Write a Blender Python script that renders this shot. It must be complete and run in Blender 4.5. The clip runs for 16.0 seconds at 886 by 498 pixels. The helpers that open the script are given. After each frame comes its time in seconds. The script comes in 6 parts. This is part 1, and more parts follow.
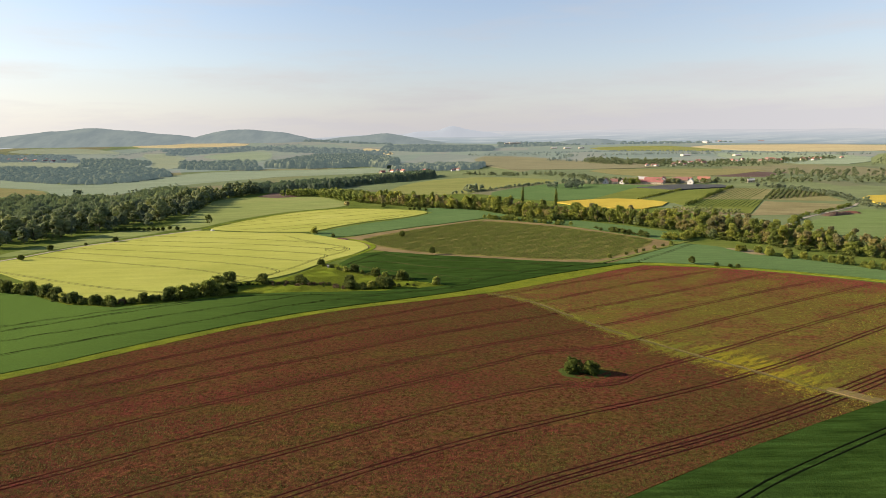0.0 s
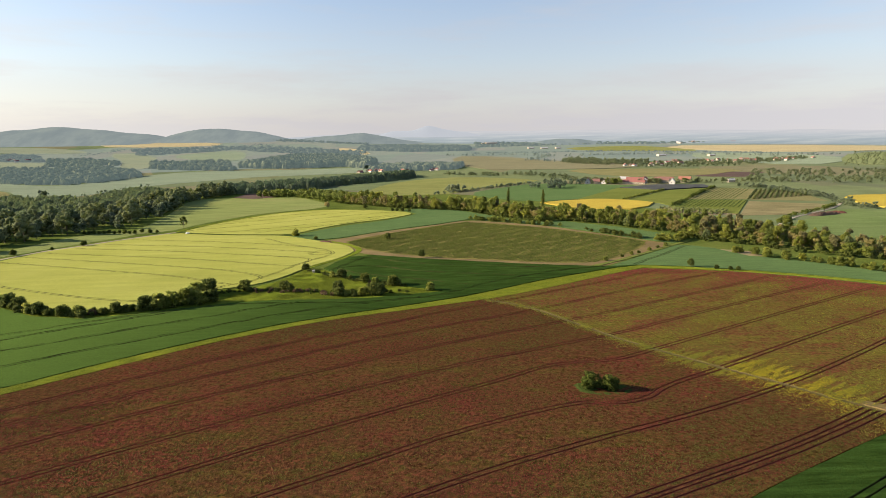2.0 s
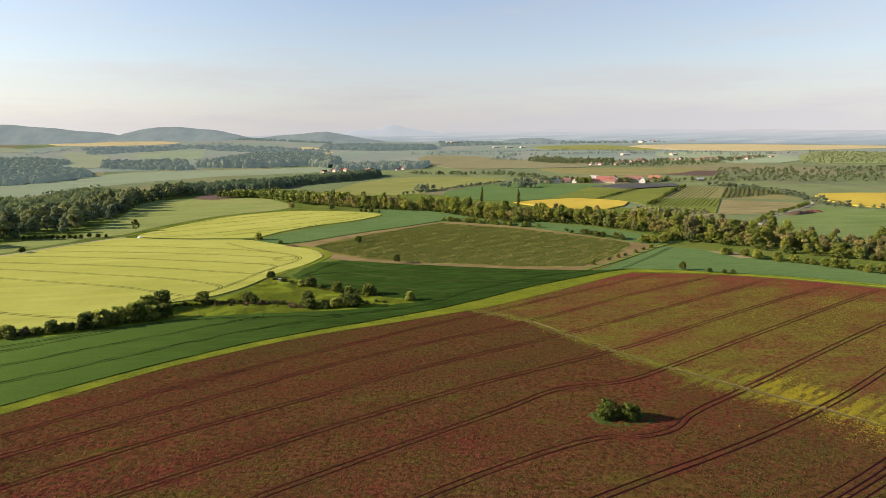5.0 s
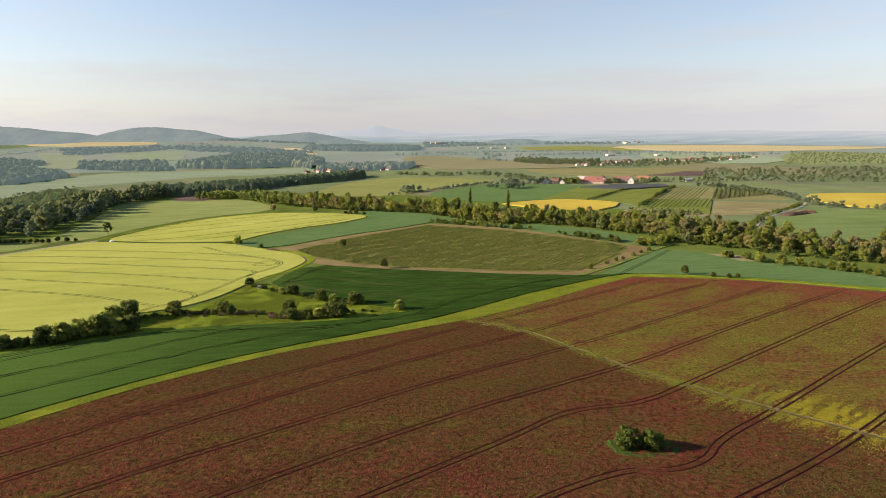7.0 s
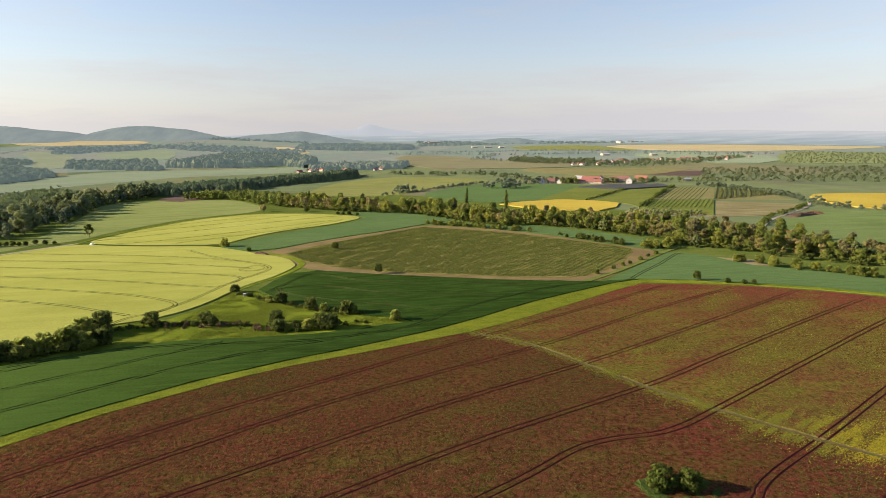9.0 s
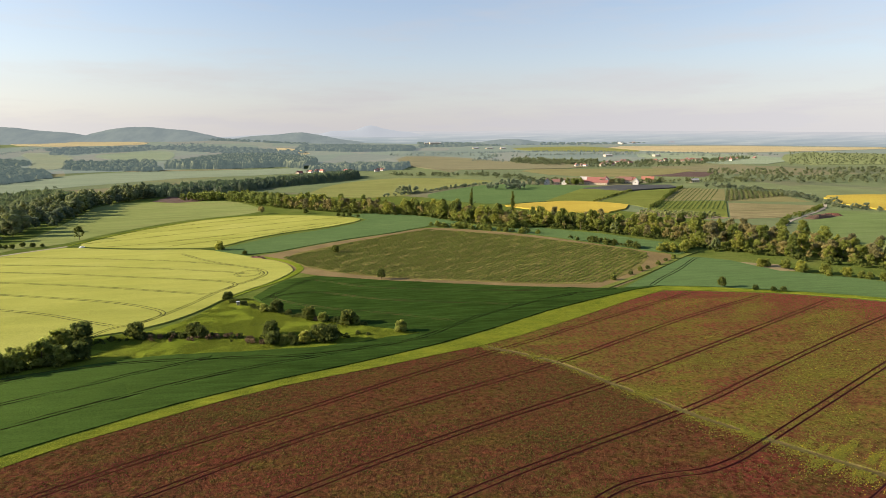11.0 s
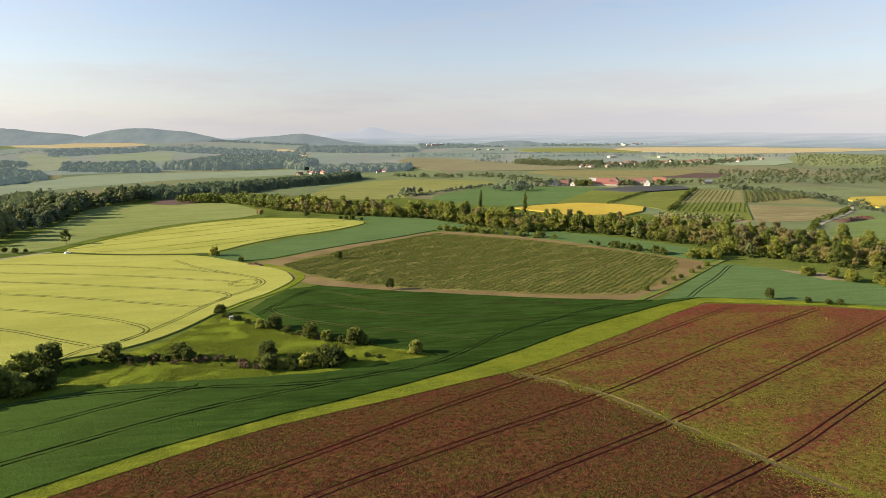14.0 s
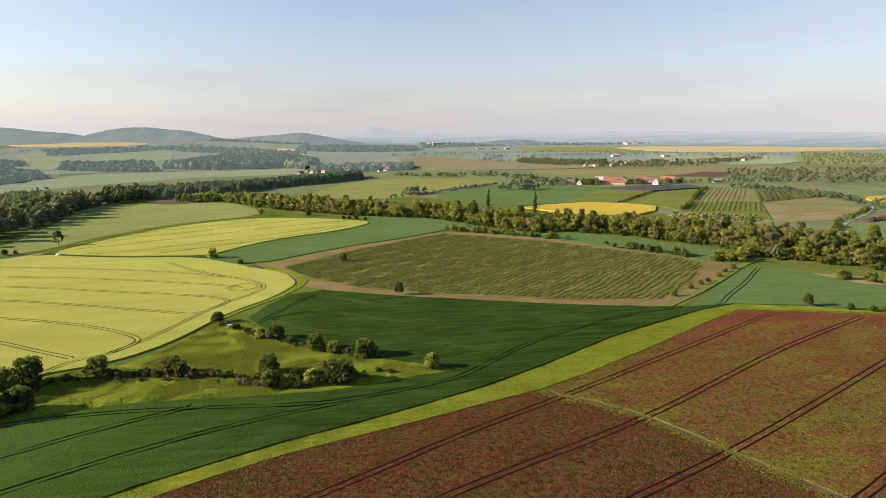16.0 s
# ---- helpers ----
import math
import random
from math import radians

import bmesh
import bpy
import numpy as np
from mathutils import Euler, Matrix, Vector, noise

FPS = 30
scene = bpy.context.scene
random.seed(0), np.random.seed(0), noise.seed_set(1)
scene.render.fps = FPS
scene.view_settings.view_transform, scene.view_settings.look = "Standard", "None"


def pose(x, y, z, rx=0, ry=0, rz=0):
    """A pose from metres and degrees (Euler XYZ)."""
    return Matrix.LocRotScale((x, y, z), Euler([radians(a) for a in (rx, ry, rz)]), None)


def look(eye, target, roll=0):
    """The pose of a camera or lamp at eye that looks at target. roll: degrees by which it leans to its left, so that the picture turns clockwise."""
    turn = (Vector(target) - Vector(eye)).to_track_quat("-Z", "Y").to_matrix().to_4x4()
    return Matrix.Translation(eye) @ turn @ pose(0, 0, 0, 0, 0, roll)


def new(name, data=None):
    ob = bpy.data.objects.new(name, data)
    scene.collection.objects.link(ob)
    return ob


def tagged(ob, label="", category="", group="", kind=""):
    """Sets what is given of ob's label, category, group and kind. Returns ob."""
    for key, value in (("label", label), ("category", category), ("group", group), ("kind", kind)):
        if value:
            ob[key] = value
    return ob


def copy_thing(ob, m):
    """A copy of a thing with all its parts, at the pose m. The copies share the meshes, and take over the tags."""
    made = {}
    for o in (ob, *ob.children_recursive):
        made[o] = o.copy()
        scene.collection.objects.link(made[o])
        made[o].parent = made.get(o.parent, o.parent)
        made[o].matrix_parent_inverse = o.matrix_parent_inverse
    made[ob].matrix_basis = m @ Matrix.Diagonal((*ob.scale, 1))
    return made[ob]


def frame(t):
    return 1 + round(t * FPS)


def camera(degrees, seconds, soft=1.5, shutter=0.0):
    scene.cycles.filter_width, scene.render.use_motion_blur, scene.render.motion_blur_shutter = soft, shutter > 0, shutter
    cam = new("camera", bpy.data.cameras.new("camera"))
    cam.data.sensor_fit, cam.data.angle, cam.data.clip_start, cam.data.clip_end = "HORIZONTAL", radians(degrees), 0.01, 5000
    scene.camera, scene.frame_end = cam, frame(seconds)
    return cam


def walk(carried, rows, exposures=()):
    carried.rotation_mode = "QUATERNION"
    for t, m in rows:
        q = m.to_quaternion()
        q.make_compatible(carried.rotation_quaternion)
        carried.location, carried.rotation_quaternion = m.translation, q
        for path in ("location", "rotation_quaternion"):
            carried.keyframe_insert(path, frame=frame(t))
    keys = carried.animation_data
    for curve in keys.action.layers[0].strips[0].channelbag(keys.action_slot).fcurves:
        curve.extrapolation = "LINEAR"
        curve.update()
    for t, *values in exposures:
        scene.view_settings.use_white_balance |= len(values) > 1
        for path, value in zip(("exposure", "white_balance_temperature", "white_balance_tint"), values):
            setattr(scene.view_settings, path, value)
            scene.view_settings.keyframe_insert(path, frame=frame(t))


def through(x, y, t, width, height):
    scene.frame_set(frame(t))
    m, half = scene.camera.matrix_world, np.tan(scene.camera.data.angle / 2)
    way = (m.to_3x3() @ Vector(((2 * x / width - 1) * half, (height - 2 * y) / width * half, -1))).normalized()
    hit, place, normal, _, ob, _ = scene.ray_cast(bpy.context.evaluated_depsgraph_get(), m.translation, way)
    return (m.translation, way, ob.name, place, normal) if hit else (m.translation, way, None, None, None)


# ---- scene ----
# The camera: a drone that drifts forward over the fields and sinks slowly.
cam = camera(72.8, 16.0, soft=0.6)
PATH = [
    (0, (17.143, -14.231, 96.858), (17.138, -12.269, 96.472), -0.89),
    (0.5, (14.234, -10.009, 96.673), (14.244, -8.047, 96.287), -0.85),
    (1, (11.493, -5.729, 96.407), (11.523, -3.767, 96.021), -0.82),
    (1.5, (9.073, -1.337, 96.098), (9.125, 0.624, 95.71), -0.78),
    (2, (6.94, 3.225, 95.799), (7.016, 5.185, 95.412), -0.75),
    (2.5, (5.111, 7.818, 95.464), (5.207, 9.778, 95.077), -0.72),
    (3, (3.479, 12.493, 95.128), (3.601, 14.451, 94.74), -0.69),
    (3.5, (2.133, 17.17, 94.778), (2.281, 19.127, 94.388), -0.66),
    (4, (1.017, 21.999, 94.481), (1.185, 23.953, 94.091), -0.64),
    (4.5, (0.27, 26.939, 94.201), (0.452, 28.892, 93.81), -0.61),
    (7, (-1.704, 52.731, 91.635), (-1.457, 54.677, 91.247), -0.52),
    (7.5, (-1.72, 57.9, 91.339), (-1.463, 59.845, 90.951), -0.50),
    (8, (-1.657, 63.122, 91.036), (-1.393, 65.066, 90.648), -0.49),
    (8.5, (-1.638, 68.273, 90.711), (-1.37, 70.217, 90.323), -0.47),
    (9, (-1.735, 73.528, 90.429), (-1.466, 75.471, 90.039), -0.46),
    (11.5, (-2.836, 99.89, 87.489), (-2.568, 101.834, 87.104), -0.43),
    (12, (-3.373, 105.178, 87.104), (-3.105, 107.122, 86.719), -0.43),
    (12.5, (-3.915, 110.317, 86.6), (-3.646, 112.261, 86.215), -0.43),
    (13, (-4.38, 115.492, 86.084), (-4.112, 117.437, 85.701), -0.43),
    (13.5, (-4.842, 120.561, 85.558), (-4.574, 122.506, 85.175), -0.44),
    (14, (-5.473, 125.695, 84.99), (-5.206, 127.64, 84.61), -0.44),
    (14.5, (-6.172, 130.659, 84.359), (-5.905, 132.604, 83.978), -0.45),
    (15, (-6.925, 135.689, 83.739), (-6.658, 137.634, 83.359), -0.46),
    (15.5, (-7.729, 140.54, 83.189), (-7.462, 142.486, 82.809), -0.46),
    (16, (-8.701, 145.44, 82.806), (-8.435, 147.385, 82.424), -0.47),
]
walk(cam, [(t, look(eye, target, roll)) for t, eye, target, roll in PATH])

# ---- light ----
SUN_AZ, SUN_EL = 277.5, 20.0          # degrees clockwise from +y, degrees above the horizon
scene.view_settings.exposure = 1.44
world = bpy.data.worlds.new("sky")
scene.world = world
world.use_nodes = True
wt = world.node_tree
sky = wt.nodes.new("ShaderNodeTexSky")
sky.sky_type = "NISHITA"
sky.sun_disc = False
sky.sun_elevation = radians(SUN_EL)
sky.sun_rotation = radians(SUN_AZ)
sky.altitude = 250
sky.air_density, sky.dust_density, sky.ozone_density = 1.0, 0.5, 2.2
clear = wt.nodes["Background"]
clear.inputs["Strength"].default_value = 0.068
tint = wt.nodes.new("ShaderNodeMix")
tint.data_type, tint.blend_type = "RGBA", "MULTIPLY"
tint.inputs[0].default_value = 1.0
tint.inputs[7].default_value = (1.03, 0.995, 1.02, 1)
wt.links.new(sky.outputs["Color"], tint.inputs[6])
wt.links.new(tint.outputs[2], clear.inputs["Color"])
# morning haze low over the horizon all round, brighter towards the sun
way = wt.nodes.new("ShaderNodeTexCoord")
axes = wt.nodes.new("ShaderNodeSeparateXYZ")
wt.links.new(way.outputs["Generated"], axes.inputs[0])
low_sky = wt.nodes.new("ShaderNodeValToRGB")
low_sky.color_ramp.interpolation = "EASE"
for spot, grey in ((0.0, 0.95), (0.06, 0.7), (0.12, 0.45), (0.22, 0.26), (0.5, 0.08), (1.0, 0.0)):
    e = low_sky.color_ramp.elements[0 if spot == 0 else 1] if spot in (0.0, 1.0) else low_sky.color_ramp.elements.new(spot)
    e = low_sky.color_ramp.elements[-1] if spot == 1.0 else e
    e.position, e.color = spot, (grey, grey, grey, 1)
wt.links.new(axes.outputs["Z"], low_sky.inputs["Fac"])
towards = wt.nodes.new("ShaderNodeMapRange")
towards.inputs["From Min"].default_value, towards.inputs["From Max"].default_value = -1, 1
wt.links.new(axes.outputs["X"], towards.inputs["Value"])
sunward = wt.nodes.new("ShaderNodeValToRGB")
sunward.color_ramp.interpolation = "B_SPLINE"
while len(sunward.color_ramp.elements) < 4:
    sunward.color_ramp.elements.new(0.5)
for e, (spot, tone) in zip(sunward.color_ramp.elements, ((0.0, (0.42, 0.40, 0.37)), (0.22, (0.318, 0.302, 0.288)), (0.5, (0.186, 0.18, 0.19)), (1.0, (0.31, 0.302, 0.308)))):
    e.position, e.color = spot, (*tone, 1)
wt.links.new(towards.outputs[0], sunward.inputs["Fac"])
haze = wt.nodes.new("ShaderNodeBackground")
wt.links.new(sunward.outputs["Color"], haze.inputs["Color"])
veil = wt.nodes.new("ShaderNodeMixShader")
# thin high cloud
stretch = wt.nodes.new("ShaderNodeMapping")
stretch.inputs["Scale"].default_value = (2.2, 2.2, 16)
wt.links.new(way.outputs["Generated"], stretch.inputs["Vector"])
cirrus = wt.nodes.new("ShaderNodeTexNoise")
cirrus.inputs["Scale"].default_value, cirrus.inputs["Detail"].default_value, cirrus.inputs["Roughness"].default_value = 1.6, 6, 0.6
wt.links.new(stretch.outputs[0], cirrus.inputs["Vector"])
thin = wt.nodes.new("ShaderNodeMapRange")
for key, value in (("From Min", 0.48), ("From Max", 0.72), ("To Min", 0.0), ("To Max", 0.24)):
    thin.inputs[key].default_value = value
wt.links.new(cirrus.outputs["Fac"], thin.inputs["Value"])
both = wt.nodes.new("ShaderNodeMath")
both.operation, both.use_clamp = "ADD", True
wt.links.new(low_sky.outputs["Color"], both.inputs[0])
wt.links.new(thin.outputs[0], both.inputs[1])
wt.links.new(both.outputs[0], veil.inputs["Fac"])
wt.links.new(clear.outputs[0], veil.inputs[1])
wt.links.new(haze.outputs[0], veil.inputs[2])
wt.links.new(veil.outputs[0], wt.nodes["World Output"].inputs["Surface"])
az, el = radians(SUN_AZ), radians(SUN_EL)
sun_way = Vector((math.sin(az) * math.cos(el), math.cos(az) * math.cos(el), math.sin(el)))
sun_data = bpy.data.lights.new("sun", "SUN")
sun_data.energy, sun_data.angle, sun_data.color = 5.0, radians(0.53), (1.0, 0.82, 0.60)
sun = new("sun", sun_data)
sun.matrix_world = look(sun_way * 400, (0, 0, 0))

# ---- terrain ----
LEVEL_Y = (-400, 0, 150, 300, 430, 700, 1000, 1300, 1700, 2200, 3000, 4000, 4800, 6000)
LEVEL_Z = (16, 14.5, 13, 9, 6, 1, -5, -12, -20, -23, -14, 4, 22, 22)


EVEN_Y = np.arange(-700, 6500, 10.0)
EVEN_Z = np.mean([np.interp(EVEN_Y + d, LEVEL_Y, LEVEL_Z) for d in np.linspace(-90, 90, 7)], axis=0)


def ground_z(x, y):
    """Height of the ground: a hill under the camera that falls to a valley, and a far plain that rises again."""
    x, y = np.asarray(x, float), np.asarray(y, float)
    ahead = np.clip(y, 0, None)
    return np.interp(y, EVEN_Y, EVEN_Z) + 2.4e-5 * 600 * np.tanh(x / 600) * ahead * np.exp(-(ahead / 1700) ** 2) \
        + 48 * np.exp(-((y - 4050) / 520) ** 2) / (1 + np.exp((x + 300) / 260))


def gz(x, y):
    return float(ground_z(x, y))


# ---- materials ----
def shader(name, rough=0.85, sheen=0.0, spec=0.2):
    m = bpy.data.materials.new(name)
    m.use_nodes = True
    b = m.node_tree.nodes["Principled BSDF"]
    b.inputs["Roughness"].default_value = rough
    b.inputs["Specular IOR Level"].default_value = spec
    b.inputs["Sheen Weight"].default_value = sheen
    return m, m.node_tree, b


def node(nt, kind, **values):
    n = nt.nodes.new(kind)
    for key, value in values.items():
        n.inputs[key.replace("_", " ")].default_value = value
    return n


def mapped(nt, scale=(1, 1, 1), turn=0.0):
    """World position, turned about z by degrees and scaled."""
    g = nt.nodes.new("ShaderNodeNewGeometry")
    m = node(nt, "ShaderNodeMapping", Rotation=(0, 0, radians(turn)), Scale=scale)
    nt.links.new(g.outputs["Position"], m.inputs["Vector"])
    return m.outputs["Vector"]


def noise_tex(nt, vec, scale, detail=4.0, rough=0.55):
    n = node(nt, "ShaderNodeTexNoise", Scale=scale, Detail=detail, Roughness=rough)
    nt.links.new(vec, n.inputs["Vector"])
    return n.outputs["Fac"]


def ramp(nt, fac, stops):
    r = nt.nodes.new("ShaderNodeValToRGB")
    els = r.color_ramp.elements
    while len(els) < len(stops):
        els.new(0.5)
    for e, (p, c) in zip(els, stops):
        e.position, e.color = p, (*c, 1)
    nt.links.new(fac, r.inputs["Fac"])
    return r.outputs["Color"]


def mix(nt, fac, a, b, blend="MIX"):
    m = nt.nodes.new("ShaderNodeMix")
    m.data_type, m.blend_type = "RGBA", blend
    for sock, value in ((m.inputs[0], fac), (m.inputs[6], a), (m.inputs[7], b)):
        if isinstance(value, (int, float)):
            sock.default_value = value
        elif isinstance(value, tuple):
            sock.default_value = (*value, 1)
        else:
            nt.links.new(value, sock)
    return m.outputs[2]


def bump(nt, bsdf, fac, distance, strength=0.6):
    b = node(nt, "ShaderNodeBump", Strength=strength, Distance=distance)
    nt.links.new(fac, b.inputs["Height"])
    nt.links.new(b.outputs["Normal"], bsdf.inputs["Normal"])


def crop_mat(name, dark, mid, light, turn=0.0, drill=0.6, patch=0.02, sheen=0.0, fine=1.6, stretch=0.12, contrast=0.5, sunward_tone=None):
    """A standing crop: broad patches, streaks along the drilling direction, and fine leaf grain."""
    m, nt, b = shader(name, 1.0, sheen, 0.0)
    b.inputs["Sheen Tint"].default_value = (*(v / max(light) for v in light), 1)
    b.inputs["Sheen Roughness"].default_value = 0.6
    world_pos = mapped(nt)
    broad = noise_tex(nt, world_pos, patch, 5, 0.6)
    streak = noise_tex(nt, mapped(nt, (stretch, 1, 1), turn), drill, 3, 0.6)
    grain = noise_tex(nt, world_pos, fine, 4, 0.7)
    c = ramp(nt, broad, ((0.3, dark), (0.52, mid), (0.75, light)))
    s = ramp(nt, streak, ((0.3, (1 - contrast * 0.5,) * 3), (0.7, (1 + contrast * 0.0,) * 3)))
    g = ramp(nt, grain, ((0.3, (0.62,) * 3), (0.7, (1.0,) * 3)))
    c = mix(nt, 1.0, c, s, "MULTIPLY")
    c = mix(nt, 1.0, c, g, "MULTIPLY")
    # Brighter tone painted in towards -x, imitating glare on the sun's side
    if sunward_tone:
        place = nt.nodes.new("ShaderNodeSeparateXYZ")
        nt.links.new(world_pos, place.inputs[0])
        sun_side = node(nt, "ShaderNodeMapRange", From_Min=-20.0, From_Max=-170.0)
        nt.links.new(place.outputs["X"], sun_side.inputs["Value"])
        c = mix(nt, sun_side.outputs[0], c, mix(nt, 1.0, sunward_tone, g, "MULTIPLY"))
    nt.links.new(c, b.inputs["Base Color"])
    bump(nt, b, grain, 0.35, 0.7)
    return m


def soil_mat(name, a, b_, scale=0.9):
    m, nt, b = shader(name, 0.95, 0, 0.1)
    p = mapped(nt)
    c = ramp(nt, noise_tex(nt, p, scale, 6, 0.7), ((0.3, a), (0.7, b_)))
    c2 = ramp(nt, noise_tex(nt, p, scale * 0.06, 3), ((0.35, (0.75,) * 3), (0.65, (1.0,) * 3)))
    nt.links.new(mix(nt, 1.0, c, c2, "MULTIPLY"), b.inputs["Base Color"])
    bump(nt, b, noise_tex(nt, p, scale * 3, 5, 0.7), 0.15)
    return m


def leaf_mat(name, dark, light, odd, through=0.3, sheen=0.0, spread=0.0):
    """Foliage: hue differs from tree to tree and from clump to clump, and light comes through the leaves."""
    m, nt, b = shader(name, 0.85, sheen, 0.08)
    b.inputs["Sheen Tint"].default_value = (*(v / max(light) for v in light), 1)
    info = nt.nodes.new("ShaderNodeObjectInfo")
    geo = nt.nodes.new("ShaderNodeNewGeometry")
    hue = noise_tex(nt, mapped(nt), spread, 3, 0.6) if spread else geo.outputs["Random Per Island"]
    c = ramp(nt, hue, ((0.35, dark), (0.5, light), (0.65, odd)) if spread else ((0.0, dark), (0.55, light), (1.0, odd)))
    tree = ramp(nt, info.outputs["Random"], ((0.0, (0.78, 0.82, 0.78)), (0.5, (0.96, 0.96, 0.93)), (1.0, (1.13, 1.07, 0.88))))
    c = mix(nt, 1.0, c, tree, "MULTIPLY")
    grain = noise_tex(nt, mapped(nt), 1.1, 4, 0.7)
    c = mix(nt, 1.0, c, ramp(nt, grain, ((0.3, (0.72,) * 3), (0.7, (1.1,) * 3))), "MULTIPLY")
    nt.links.new(c, b.inputs["Base Color"])
    t = nt.nodes.new("ShaderNodeBsdfTranslucent")
    nt.links.new(c, t.inputs["Color"])
    ms = nt.nodes.new("ShaderNodeMixShader")
    ms.inputs["Fac"].default_value = through
    nt.links.new(b.outputs[0], ms.inputs[1])
    nt.links.new(t.outputs[0], ms.inputs[2])
    nt.links.new(ms.outputs[0], nt.nodes["Material Output"].inputs["Surface"])
    return m


def plain_mat(name, colour, rough=0.8, amount=0.25, scale=1.5, metal=0.0):
    m, nt, b = shader(name, rough, 0, 0.3)
    b.inputs["Metallic"].default_value = metal
    n = noise_tex(nt, mapped(nt), scale, 5, 0.65)
    lo = tuple(v * (1 - amount) for v in colour)
    hi = tuple(min(1, v * (1 + amount)) for v in colour)
    nt.links.new(ramp(nt, n, ((0.3, lo), (0.7, hi))), b.inputs["Base Color"])
    return m


GRASS = crop_mat("rough_grass", (0.125, 0.17, 0.019), (0.185, 0.235, 0.026), (0.26, 0.295, 0.04), patch=0.05, fine=1.2)
MEADOW = crop_mat("mown_meadow", (0.145, 0.19, 0.062), (0.172, 0.216, 0.072), (0.195, 0.215, 0.085), 20, 0.15, 0.012, sheen=0.07, contrast=0.7)
# The last colour paints sunward brightening into the wheat
WHEAT = crop_mat("winter_wheat", (0.028, 0.058, 0.012), (0.038, 0.076, 0.016), (0.054, 0.098, 0.021), 28, 0.5, 0.03, contrast=1.2, sheen=0.008, sunward_tone=(0.082, 0.138, 0.03))
WHEAT_BLUE = crop_mat("young_wheat", (0.072, 0.126, 0.046), (0.087, 0.145, 0.054), (0.104, 0.162, 0.063), 28, 0.5, 0.012, sheen=0.03)
# Young wheat greyed and blued: distance haze put into the crop colour
HAZED_WHEAT = crop_mat("hazed_young_wheat", (0.115, 0.15, 0.112), (0.13, 0.168, 0.122), (0.15, 0.182, 0.128), 28, 0.05, 0.004, sheen=0.10)
BARLEY = crop_mat("yellow_green_barley", (0.30, 0.325, 0.07), (0.355, 0.375, 0.09), (0.40, 0.41, 0.115), -8, 0.12, 0.012, contrast=0.4, sheen=0.04)
RAPE = crop_mat("flowering_rape", (0.42, 0.325, 0.06), (0.48, 0.375, 0.07), (0.53, 0.425, 0.08), 10, 0.2, 0.01, contrast=0.2)
# Flowering rape paled by distance haze that is painted into its colour
HAZED_RAPE = crop_mat("hazed_rape", (0.40, 0.345, 0.21), (0.44, 0.38, 0.22), (0.47, 0.41, 0.24), 10, 0.05, 0.004, contrast=0.2, sheen=0.03)
MARGIN = crop_mat("flowering_margin", (0.12, 0.165, 0.02), (0.195, 0.235, 0.026), (0.28, 0.295, 0.034), 32, 0.8, 0.12, contrast=0.6)
VINES = crop_mat("vineyard_green", (0.115, 0.145, 0.036), (0.145, 0.175, 0.043), (0.175, 0.195, 0.052), 60, 0.3, 0.01, sheen=0.02)
DRY_VINES = crop_mat("dry_grassland", (0.18, 0.18, 0.08), (0.215, 0.205, 0.095), (0.24, 0.225, 0.105), 60, 0.3, 0.01, sheen=0.02)
# Grass with far haze mixed into its colour, paler and bluer
HAZED_GRASS = crop_mat("hazed_far_grass", (0.145, 0.18, 0.135), (0.165, 0.20, 0.148), (0.19, 0.215, 0.15), 15, 0.05, 0.005, sheen=0.08)
LIGHT_MEADOW = crop_mat("light_meadow", (0.17, 0.19, 0.065), (0.20, 0.22, 0.075), (0.225, 0.23, 0.09), 15, 0.1, 0.01, sheen=0.03)
FALLOW = crop_mat("fallow_field", (0.16, 0.155, 0.10), (0.18, 0.172, 0.108), (0.185, 0.185, 0.11), 15, 0.05, 0.006, sheen=0.04)
SOIL = soil_mat("bare_soil", (0.142, 0.106, 0.045), (0.198, 0.15, 0.064))
# Dark stems and soil, with the shade inside the ruts painted in
SHADED_RUTS = soil_mat("shaded_stems", (0.035, 0.042, 0.012), (0.06, 0.065, 0.02))
RED_SOIL = soil_mat("red_wheel_track_soil", (0.12, 0.036, 0.024), (0.17, 0.046, 0.032))
PLOUGHED = soil_mat("ploughed_soil", (0.075, 0.05, 0.04), (0.11, 0.07, 0.055))
PATH_SOIL = soil_mat("trodden_path", (0.19, 0.155, 0.08), (0.27, 0.22, 0.125))
GRASSY_PATH = crop_mat("grassy_path", (0.13, 0.10, 0.044), (0.145, 0.118, 0.048), (0.118, 0.122, 0.035), patch=0.35, fine=1.5)
ROAD = soil_mat("gravel_road", (0.26, 0.23, 0.18), (0.36, 0.325, 0.26), 0.4)
BARK = plain_mat("bark", (0.10, 0.075, 0.05))
TAN_GRASS = crop_mat("tan_grass", (0.27, 0.25, 0.125), (0.325, 0.285, 0.15), (0.355, 0.31, 0.165), 60, 0.3, 0.01, contrast=1.1, stretch=0.06)
FRESH = leaf_mat("fresh_leaves", (0.25, 0.29, 0.068), (0.32, 0.352, 0.086), (0.375, 0.395, 0.105), 0.75, sheen=0.12)
DEEP = leaf_mat("deep_leaves", (0.18, 0.23, 0.06), (0.24, 0.285, 0.078), (0.29, 0.325, 0.095), 0.75, sheen=0.12)
BUDDING = leaf_mat("budding_twigs", (0.28, 0.255, 0.13), (0.335, 0.31, 0.15), (0.355, 0.34, 0.16), 0.75, sheen=0.12)
SHRUB = leaf_mat("shrub_leaves", (0.08, 0.11, 0.03), (0.12, 0.15, 0.04), (0.165, 0.19, 0.052), 0.6)
